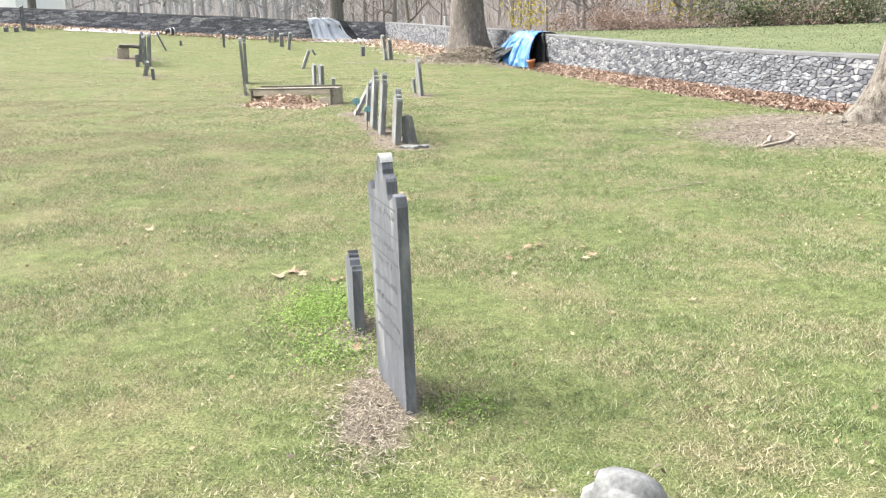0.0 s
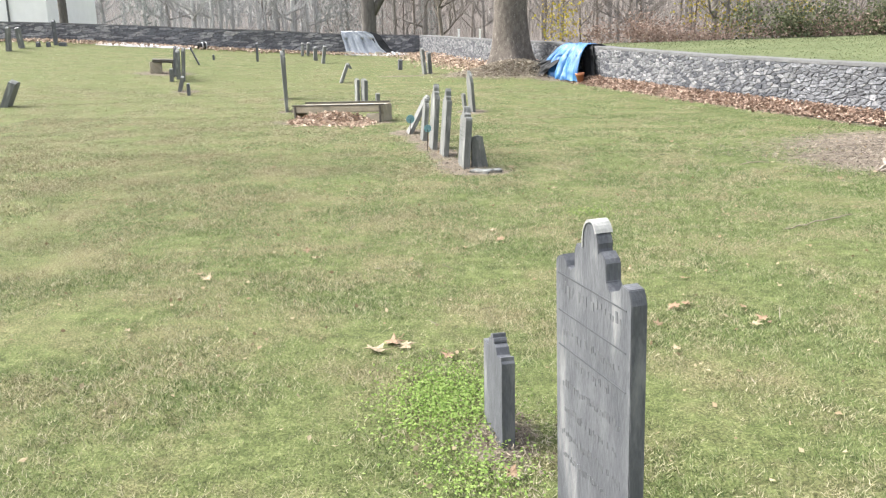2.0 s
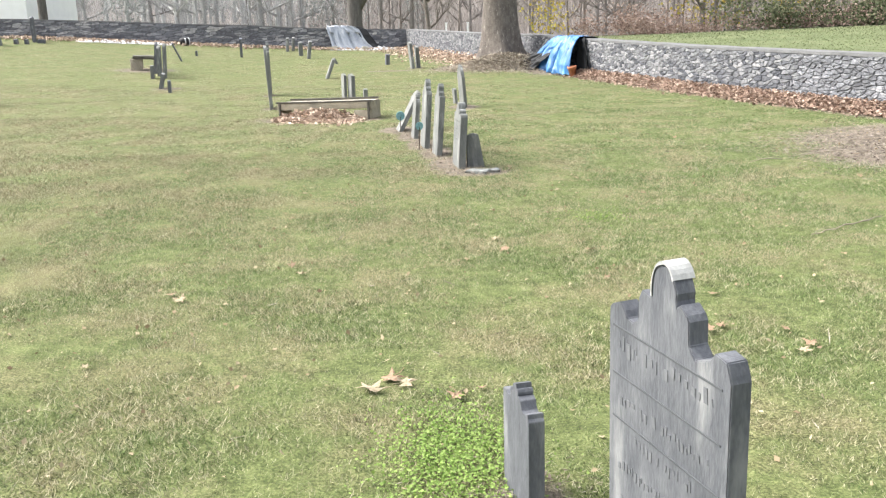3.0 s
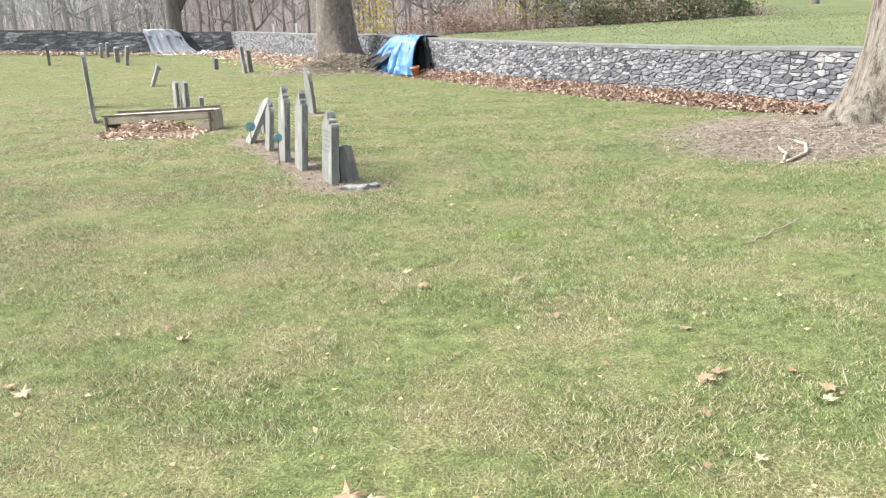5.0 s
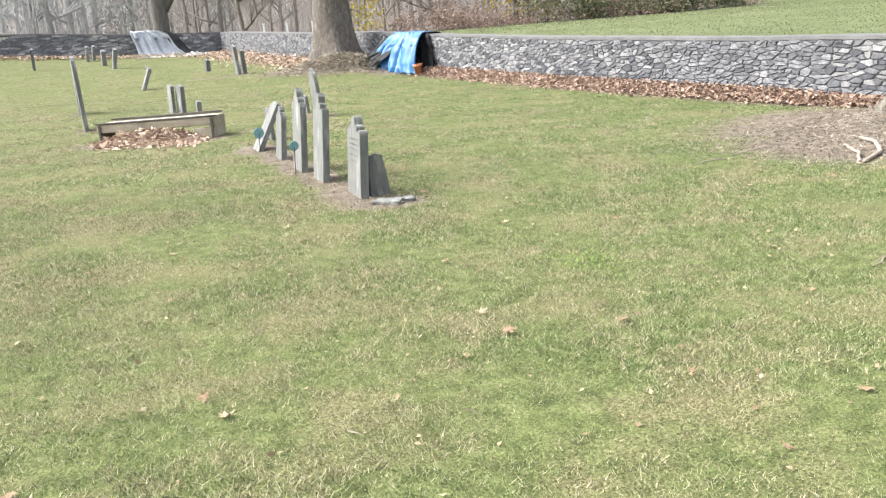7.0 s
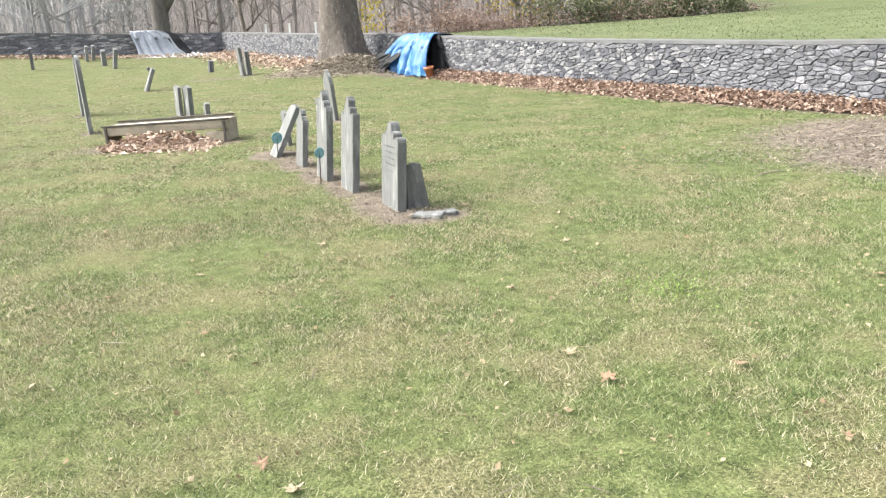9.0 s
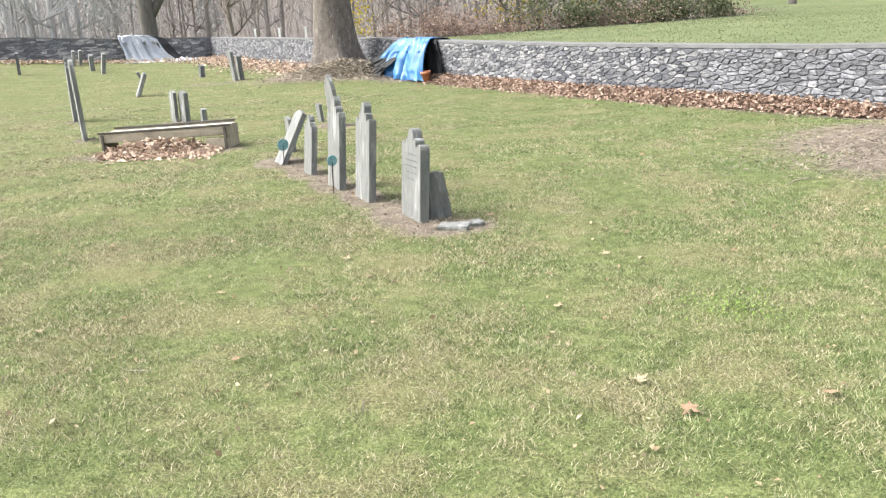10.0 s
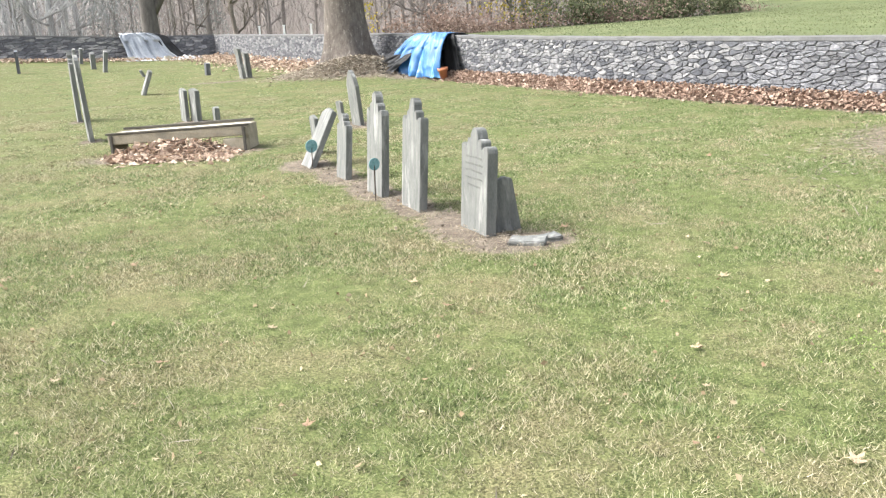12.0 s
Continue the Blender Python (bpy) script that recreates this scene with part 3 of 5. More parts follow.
headstone(-1.11, 12.36, 0.38, 0.86, 0.065, "crowned", 11, 0, 4, PALE_SLATE, "streaked grey headstone with tall narrow crown", 24)
headstone(-1.30, 13.32, 0.30, 0.61, 0.06, "crowned", 11, 0, 5.5, PALE_SLATE, "small weathered grey headstone with rounded crown", 25)
headstone(-1.58, 14.22, 0.36, 0.66, 0.06, "plain", 11, -6, 29, PALE_SLATE, "grey headstone slab leaning far over", 26)
headstone(-1.40, 15.2, 0.24, 0.44, 0.05, "plain", 11, 0, -3, PALE_SLATE, "narrow grey headstone behind a leaning slab", 27)
headstone(-0.62, 17.75, 0.36, 0.80, 0.06, "peaked", 14, 0, -4.5, PALE_SLATE, "pointed pale headstone tilted to one side", 28)
headstone(-0.78, 18.5, 0.20, 0.31, 0.05, "plain", 14, 0, -6, PALE_SLATE, "small grey footstone stub in grass", 29)
headstone(-4.39, 18.15, 0.40, 1.20, 0.06, "round", 14, 0, -2.2, PALE_SLATE, "tall thin slate headstone tilted sideways", 30)
headstone(-5.08, 21.2, 0.40, 1.20, 0.07, "crowned", 14, 0, -0.3, PALE_SLATE, "tall grey slate headstone with crowned top", 31)
headstone(-3.22, 20.1, 0.30, 0.54, 0.06, "plain", 20, 0, 1, PALE_SLATE, "narrow grey slate headstone of a pair", 32)
headstone(-3.03, 19.9, 0.30, 0.54, 0.08, "plain", 24, 0, 0.5, PALE_SLATE, "narrow grey slate headstone of a pair", 33)
headstone(-2.69, 19.5, 0.18, 0.26, 0.08, "round", 14, 0, 0, PALE_SLATE, "small pale footstone behind a tomb", 34)
headstone(-2.33, 30.2, 0.40, 0.87, 0.09, "plain", 14, 0, -6, PALE_SLATE, "tall grey headstone of a far pair", 35)
headstone(-2.16, 30.4, 0.36, 0.72, 0.10, "plain", 14, 0, -4, PALE_SLATE, "grey headstone of a far pair", 36)
headstone(-4.60, 26.5, 0.34, 0.60, 0.08, "plain", 14, 0, 22, PALE_SLATE, "grey headstone tilted strongly sideways", 37)
headstone(-9.69, 36.75, 0.4, 0.77, 0.10, "plain", 14, 0, 0.5, SLATE, "thin grey headstone before the far wall", 38)
headstone(-7.67, 38.9, 0.4, 0.59, 0.16, "round", 14, 0, 0, PALE_SLATE, "squat pale headstone before the far wall", 39)
headstone(-7.00, 37.0, 0.4, 0.72, 0.13, "plain", 14, 0, 8, PALE_SLATE, "pale headstone before the far wall", 40)
headstone(-8.85, 41.9, 0.4, 0.62, 0.12, "plain", 14, 0, 3, PALE_SLATE, "pale headstone close to the far wall", 41)
headstone(-8.75, 42.7, 0.4, 0.62, 0.12, "plain", 14, 0, 5, PALE_SLATE, "pale headstone close to the far wall", 42)
headstone(-3.40, 32.8, 0.3, 0.38, 0.13, "plain", 14, 0, 2, SLATE, "short dark headstone stub", 43)
headstone(-5.35, 33.6, 0.3, 0.24, 0.07, "plain", 14, 0, -25, PALE_SLATE, "small fallen grey marker", 44)
headstone(-10.2, 28.2, 0.42, 0.95, 0.07, "round", 14, 0, 5, SLATE, "tall dark headstone beside a table tomb", 45)
headstone(-9.80, 27.4, 0.42, 0.88, 0.10, "round", 14, 0, 2, PALE_SLATE, "tall pale headstone beside a table tomb", 46)
headstone(-9.38, 26.6, 0.42, 0.98, 0.08, "round", 14, 0, 4, PALE_SLATE, "tall thin slate headstone beside a table tomb", 47)
headstone(-11.1, 33.5, 0.3, 0.75, 0.05, "plain", 14, 0, -24, SLATE, "thin slate slab leaning over", 48)
headstone(-9.67, 26.4, 0.3, 0.38, 0.09, "plain", 14, 0, 2, PALE_SLATE, "low grey footstone near a tomb", 49)
headstone(-8.36, 23.3, 0.3, 0.40, 0.09, "plain", 14, 0, 14, PALE_SLATE, "low leaning grey footstone", 50)
headstone(-7.74, 22.15, 0.24, 0.30, 0.07, "plain", 14, 0, 0, SLATE, "small dark slate footstone in grass", 51)
headstone(-11.45, 36.5, 0.3, 0.21, 0.08, "plain", 14, 0, 0, SLATE, "small dark stub before the far wall", 52)
headstone(-10.75, 19.1, 0.42, 0.60, 0.15, "plain", 14, 0, 24, PALE_SLATE, "thick grey headstone leaning over", 53)
headstone(-19.4, 35.3, 0.4, 0.95, 0.13, "plain", 14, 0, 4, PALE_SLATE, "pale headstone leaning near the far wall", 54)
headstone(-19.7, 36.9, 0.4, 0.85, 0.16, "plain", 14, 0, -6, PALE_SLATE, "pale headstone leaning near the far wall", 55)
headstone(-19.5, 37.9, 0.3, 0.20, 0.13, "plain", 14, 0, 0, SLATE, "small dark slate stub in grass", 56)
headstone(-19.2, 38.2, 0.3, 0.20, 0.13, "plain", 14, 0, 0, SLATE, "small dark slate stub in grass", 57)
headstone(-18.9, 38.9, 0.3, 0.16, 0.3, "plain", 14, 0, 0, SLATE, "small dark slate stub in grass", 58)
headstone(-19.35, 39.2, 0.4, 1.08, 0.10, "plain", 14, 0, 0, SLATE, "tall thin dark headstone before the far wall", 59)


# ---- boxes, tombs and small things ----
def block(size, bevel=0.01, jitter=0.0, seed=0, subdivide=0):
    rnd = random.Random(seed)
    bm = bmesh.new()
    bmesh.ops.create_cube(bm, size=1, matrix=Matrix.Diagonal((*size, 1)))
    if subdivide:
        bmesh.ops.subdivide_edges(bm, edges=bm.edges[:], cuts=subdivide, use_grid_fill=True)
    if bevel:
        es = [e for e in bm.edges if len(e.link_faces) == 2 and e.calc_face_angle(0) > 0.6]
        bmesh.ops.bevel(bm, geom=es, offset=bevel, segments=2, affect="EDGES", clamp_overlap=True)
    if jitter:
        for v in bm.verts:
            v.co += Vector([rnd.uniform(-1, 1) * jitter for _ in range(3)])
    return bm


def moved(bm, m):
    bmesh.ops.transform(bm, matrix=m, verts=bm.verts)
    return bm


def box_tomb():
    x0, y0, x1, y1 = -3.87, 16.40, -2.17, 15.96
    length = math.hypot(x1 - x0, y1 - y0)
    yaw = math.degrees(math.atan2(y1 - y0, x1 - x0))
    base = (gz(x0, y0) + gz(x1, y1)) / 2
    root = empty("box_tomb", pose((x0 + x1) / 2, (y0 + y1) / 2, base, 0, -1.5, yaw), "low open box tomb of worn stone slabs filled with cement", "tomb")
    part("front_slab", moved(block((length, 0.055, 0.12), 0.008, 0.003, 1, 3), pose(0, 0, 0.217)), TOMB, root)
    part("back_slab", moved(block((length - 0.1, 0.05, 0.17), 0.008, 0.003, 2, 3), pose(0, 0.44, 0.21)), TOMB, root)
    part("rim", moved(block((length + 0.04, 0.06, 0.022), 0.006, 0.002, 3, 3), pose(0, -0.004, 0.288)), TOMB_DARK, root, "dark worn rim")
    part("rim", moved(block((length - 0.06, 0.06, 0.026), 0.006, 0.002, 4, 3), pose(0, 0.445, 0.309)), TOMB_DARK, root, "dark worn rim")
    part("fill", moved(block((length - 0.1, 0.36, 0.05), 0.004, 0.002, 5, 3), pose(0, 0.22, 0.255)), CEMENT, root, "pale cement filling")
    part("end_slab", moved(block((0.05, 0.44, 0.30), 0.008, 0.003, 6, 2), pose(length / 2 - 0.03, 0.22, 0.13)), TOMB, root)
    part("end_slab", moved(block((0.05, 0.44, 0.30), 0.008, 0.003, 7, 2), pose(-length / 2 + 0.03, 0.22, 0.13)), TOMB, root)
    part("foot_block", moved(block((0.30, 0.10, 0.22), 0.012, 0.004, 8, 2), pose(length / 2 - 0.17, 0.01, 0.02)), TOMB, root, "tan foot block")
    for end in (-1, 1):
        part("corner_post", moved(block((0.035, 0.05, 0.30), 0.006, 0.002, 20 + end, 1), pose(end * (length / 2 - 0.05), -0.035, 0.12)), TOMB_DARK, root, "dark corner post")


box_tomb()


def table_tomb():
    x, y = -10.95, 29.4
    root = empty("table_tomb", pose(x, y, gz(x, y), 0, 0, 20), "collapsed stone table tomb of rough dark blocks", "tomb")
    part("top_slab", moved(block((0.78, 0.6, 0.10), 0.02, 0.012, 9, 3), pose(0.02, 0, 0.40, 2, 4, 0)), TOMB_DARK, root)
    part("support", moved(block((0.38, 0.5, 0.40), 0.03, 0.02, 10, 2), pose(-0.27, 0, 0.18)), TOMB, root)
    part("support", moved(block((0.2, 0.5, 0.38), 0.03, 0.02, 11, 2), pose(0.36, 0, 0.17)), TOMB, root)


table_tomb()

for x, y, sx, sy, yaw, seed in ((-0.45, 10.24, 0.24, 0.15, -28, 1), (-0.30, 10.26, 0.14, 0.11, 12, 2)):
    bm = moved(block((sx, sy, 0.035), 0.006, 0.004, seed, 2), pose(0, 0, 0.012))
    ob = part("flat_stone", bm, PALE_SLATE)
    ob.matrix_world = pose(x, y, gz(x, y), 3, -2, yaw)
    tagged(ob, "broken slate fragment lying on bare soil", "stone", "fallen fragments")


def grave_marker(x, y, h, r, yaw):
    """A round bronze plaque with a raised rim on a thin iron stake."""
    root = empty("grave_marker", pose(x, y, gz(x, y), 0, 2, yaw), "round verdigris bronze grave marker on an iron stake", "marker", "bronze markers")
    bm = bmesh.new()
    bmesh.ops.create_cone(bm, cap_ends=True, segments=8, radius1=0.006, radius2=0.006, depth=h + 0.1, matrix=pose(0, 0, (h - 0.1) / 2))
    part("stake", bm, IRON, root)
    bm = bmesh.new()
    bmesh.ops.create_cone(bm, cap_ends=True, segments=28, radius1=r * 0.9, radius2=r * 0.9, depth=0.008, matrix=pose(0, 0, h, 90))
    disc = part("plaque", bm, VERDIGRIS, root)
    bm = bmesh.new()
    for i in range(28):
        for j in range(6):
            a, b = 2 * math.pi * i / 28, 2 * math.pi * j / 6
            q = r * 0.93 + r * 0.09 * math.cos(b)
            bm.verts.new((q * math.cos(a), r * 0.09 * math.sin(b), h + q * math.sin(a)))
    bm.verts.ensure_lookup_table()
    for i in range(28):
        for j in range(6):
            bm.faces.new([bm.verts[k] for k in (i * 6 + j, ((i + 1) % 28) * 6 + j, ((i + 1) % 28) * 6 + (j + 1) % 6, i * 6 + (j + 1) % 6)])
    part("rim", bm, VERDIGRIS, disc, "", True)
    bm = bmesh.new()
    for k in range(5):
        a = math.pi / 2 + k * 2 * math.pi / 5
        bmesh.ops.create_cone(bm, cap_ends=True, segments=4, radius1=r * 0.22, radius2=0.002, depth=r * 0.5, matrix=pose(r * 0.25 * math.cos(a), -0.005, h + r * 0.25 * math.sin(a), 0, 90 - math.degrees(a), 0) @ Matrix.Diagonal((1, 0.15, 1, 1)))
    part("star", bm, VERDIGRIS, disc)


grave_marker(-1.55, 14.0, 0.24, 0.066, 20)
grave_marker(-1.17, 12.08, 0.30, 0.050, 20)


# ---- tarps ----
def sheet(name, cross, foot, head, place, material, label, seed, folds=5, amp=0.05, n=60, ease=1.0):
    """A sheet hung over a wall: cross is the line (out from the face, up) it follows, from its foot to its hind end; foot and head are its reach along the wall."""
    rnd = random.Random(seed)
    ph = [rnd.uniform(0, 6.28) for _ in range(6)]
    path = []
    for (o0, z0), (o1, z1) in zip(cross, cross[1:]):
        path += [(o0 + (o1 - o0) * k / 12, z0 + (z1 - z0) * k / 12) for k in range(12)]
    path.append(cross[-1])
    bm = bmesh.new()
    grid = []
    for i in range(n + 1):
        u = i / n
        row = []
        for j, (o, z) in enumerate(path):
            v = j / (len(path) - 1)
            low = 1 - v
            high = min(1.0, v * 1.7) ** ease
            s = (foot[0] + (foot[1] - foot[0]) * u) * (1 - high) + (head[0] + (head[1] - head[0]) * u) * high + 0.13 * noise.noise((v * 4, seed, u * 2))
            bend = u + 0.10 * noise.noise((u * 2.5, v * 2.0, seed + 9)) + 0.12 * low * (u - 0.4)
            f = 1.1 * (abs(math.sin(folds * 3.14 * bend + ph[0])) - 0.5) * (0.4 + 0.6 * low) + 1.2 * noise.noise((bend * folds * 1.3, v * 1.6, seed)) + 0.7 * noise.noise((bend * folds * 3, v * 3.5, seed + 1)) - 0.5 * abs(noise.noise((u * 9, v * 7, seed)))
            x, y = place(s, -(o + (amp * (abs(f) if v > 0.3 else f) * (0.3 + 0.9 * low) if o > 0 else 0)))
            row.append(bm.verts.new((x, y, z + 0.02 * f + 0.03 * noise.noise((u * 9, v * 6, seed + 3)))))
        grid.append(row)
    for a, c in zip(grid, grid[1:]):
        for j in range(len(path)):
            if j + 1 < len(path):
                bm.faces.new((a[j], a[j + 1], c[j + 1], c[j]))
    bmesh.ops.recalc_face_normals(bm, faces=bm.faces)
    bmesh.ops.solidify(bm, geom=bm.faces[:], thickness=0.006)
    ob = part(name, bm, material, None, "", True)
    return tagged(ob, label, "tarp")


def s_right(y):
    return (y - START_R[1]) / ALONG.y


sheet("tarp", [(0.58, 0.20), (0.54, 0.42), (0.44, 0.80), (0.32, 1.06), (0.18, 1.22), (0.0, 1.24), (-0.30, 1.20), (-0.58, 1.10), (-0.62, 0.7)], (s_right(25.45), s_right(28.1)), (s_right(25.85), s_right(27.1)), on_right, BLUE, "crumpled blue tarpaulin draped over the stone wall", 3, 5, 0.10, 110, 1.8)
sheet("tarp", [(0.90, 0.28), (0.72, 0.50), (0.46, 0.72), (0.16, 0.86), (0.08, 0.5)], (s_right(27.4), s_right(29.1)), (s_right(27.0), s_right(28.4)), on_right, BLACK_TARP, "crumpled black plastic sheet heaped at the wall", 5, 4, 0.14, 60)
sheet("tarp", [(0.14, 0.14), (0.11, 0.65), (0.08, 1.12), (0.0, 1.2), (-0.3, 1.19), (-0.56, 1.1)], (s_right(25.3), s_right(26.0)), (s_right(25.75), s_right(26.1)), on_right, BLACK_TARP, "strip of black plastic hanging over the wall", 6, 2, 0.03, 24)
sheet("tarp", [(0.80, 0.58), (0.55, 0.95), (0.20, 1.62), (0.10, 1.80), (-0.10, 1.82), (-0.30, 1.82), (-0.60, 1.70)], (1.8, 3.95), (3.0, 4.05), on_far, GREY_TARP, "pale grey tarpaulin draped over the far wall", 8, 4, 0.08, 70)
sheet("tarp", [(0.70, 0.58), (0.45, 0.95), (0.16, 1.62), (0.08, 1.78), (-0.1, 1.78), (-0.3, 1.76)], (1.25, 1.85), (2.45, 3.0), on_far, BLACK_TARP, "black plastic sheet hanging over the far wall", 9, 1, 0.04, 30)


def ground_sheet(name, s0, s1, o0, o1, material, label, seed, lift=0.12, place=on_far):
    rnd = random.Random(seed)
    bm = bmesh.new()
    n, k = 60, 10
    grid = []
    for i in range(n + 1):
        row = []
        for j in range(k + 1):
            u, v = i / n, j / k
            edge = 1 + 0.25 * noise.noise((u * 7, seed, 0))
            x, y = place(s0 + (s1 - s0) * u, -(o0 + (o1 - o0) * v * edge))
            h = lift * (0.35 + abs(noise.noise((u * 9, v * 3, seed)))) * math.sin(math.pi * min(max(v, 0.0), 1.0)) ** 0.6 * math.sin(math.pi * min(max(u, 0.02), 0.98)) ** 0.4
            row.append(bm.verts.new((x, y, gz(x, y) + 0.012 + 1.3 * h)))
        grid.append(row)
    for a, c in zip(grid, grid[1:]):
        for j in range(k):
            bm.faces.new((a[j], a[j + 1], c[j + 1], c[j]))
    bmesh.ops.recalc_face_normals(bm, faces=bm.faces)
    ob = part(name, bm, material, None, "", True)
    return tagged(ob, label, "tarp")


ground_sheet("ground_sheet", 11.4, 15.6, 0.3, 1.4, WHITE_TARP, "long crumpled white plastic sheet on the grass", 3, 0.11)
ground_sheet("ground_sheet", 1.9, 4.1, 0.75, 1.2, WHITE_TARP, "white plastic hem below the grey tarpaulin", 6, 0.07)
ground_sheet("ground_sheet", 0.6, 2.1, 0.5, 1.1, WHITE_TARP, "crumpled white plastic beside the wall corner", 4, 0.16)


def cement_block(s, out, yaw):
    x, y = on_far(s, -out)
    bm = moved(block((0.30, 0.16, 0.20), 0.012, 0.003, int(s * 10), 1), pose(0, 0, 0.09))
    ob = part("cement_block", bm, CEMENT)
    ob.matrix_world = pose(x, y, gz(x, y), 0, 0, yaw)
    tagged(ob, "pale cement block weighing down the tarpaulin", "block", "cement blocks")


cement_block(2.35, 1.0, 20)
cement_block(3.85, 0.95, 5)


def bucket():
    x, y = on_far(10.9, -0.9)
    root = empty("bucket", pose(x, y, gz(x, y) + 0.17, 0, 90, 35), "dark bucket lying on its side by the wall", "bucket")
    for name, r0, r1, z0, z1, mt in (("body", 0.15, 0.18, -0.2, 0.2, BLACK_TARP), ("rim", 0.19, 0.19, 0.17, 0.22, WHITE_TARP), ("band", 0.172, 0.175, -0.02, 0.04, WHITE_TARP)):
        bm = bmesh.new()
        bmesh.ops.create_cone(bm, cap_ends=name != "band", segments=24, radius1=r0, radius2=r1, depth=z1 - z0, matrix=pose(0, 0, (z0 + z1) / 2))
        part(name, bm, mt, root, "", True)


bucket()


def pot():
    x, y = 2.36, 25.35
    bm = bmesh.new()
    rings = []
    for r, z in ((0.08, 0), (0.105, 0.22), (0.125, 0.22), (0.13, 0.29), (0.115, 0.29), (0.10, 0.20), (0.075, 0.03)):
        rings.append([bm.verts.new((r * math.cos(a), r * math.sin(a), z)) for a in np.linspace(0, 2 * math.pi, 21)[:-1]])
    for a, c in zip(rings, rings[1:]):
        for i in range(20):
            bm.faces.new((a[i], a[(i + 1) % 20], c[(i + 1) % 20], c[i]))
    bm.faces.new(rings[0][::-1])
    bm.faces.new(rings[-1])
    ob = part("flower_pot", bm, TERRA, None, "", True)
    ob.matrix_world = pose(x, y, gz(x, y), 4, -6, 0)
    tagged(ob, "terracotta flower pot standing beside the tarpaulin", "pot")


pot()


# ---- trees ----
def tube(bm, pts, radii, sides=8, flare=None):
    """A limb through pts; flare(i, angle) scales the radius."""
    rings = []
    up = Vector((0.3, 0.8, 0.5)).normalized()
    for i, p in enumerate(pts):
        d = (Vector(pts[min(i + 1, len(pts) - 1)]) - Vector(pts[max(i - 1, 0)])).normalized()
        a = d.cross(up if abs(d.dot(up)) < 0.95 else Vector((1, 0, 0))).normalized()
        b = d.cross(a)
        ring = []
        for k in range(sides):
            t = 2 * math.pi * k / sides
            r = radii[i] * (flare(i, t) if flare else 1)
            ring.append(bm.verts.new(Vector(p) + a * (r * math.cos(t)) + b * (r * math.sin(t))))
        rings.append(ring)
    for u, w in zip(rings, rings[1:]):
        for k in range(sides):
            bm.faces.new((u[k], u[(k + 1) % sides], w[(k + 1) % sides], w[k]))
    bm.faces.new(rings[-1])
    bm.faces.new(rings[0][::-1])


def limb(bm, start, way, length, r, rnd, depth, sides=5, twigs=None):
    pts, radii = [Vector(start)], [r]
    d = Vector(way).normalized()
    n = 4
    for i in range(n):
        d = (d + Vector((rnd.uniform(-0.22, 0.22), rnd.uniform(-0.22, 0.22), rnd.uniform(-0.05, 0.2)))).normalized()
        pts.append(pts[-1] + d * (length / n))
        radii.append(r * (1 - 0.8 * (i + 1) / n) + 0.004)
    tube(bm if depth > 0 or twigs is None else twigs, pts, radii, sides if depth > 0 else 3)
    if depth > 0:
        for i in range(1, n + 1):
            for _ in range(2):
                side = Vector((rnd.uniform(-1, 1), rnd.uniform(-1, 1), rnd.uniform(-0.2, 0.8)))
                limb(bm, pts[i], d + side * 0.9, length * rnd.uniform(0.4, 0.65), radii[i] * 0.6 + 0.004, rnd, depth - 1, max(sides - 1, 3), twigs)


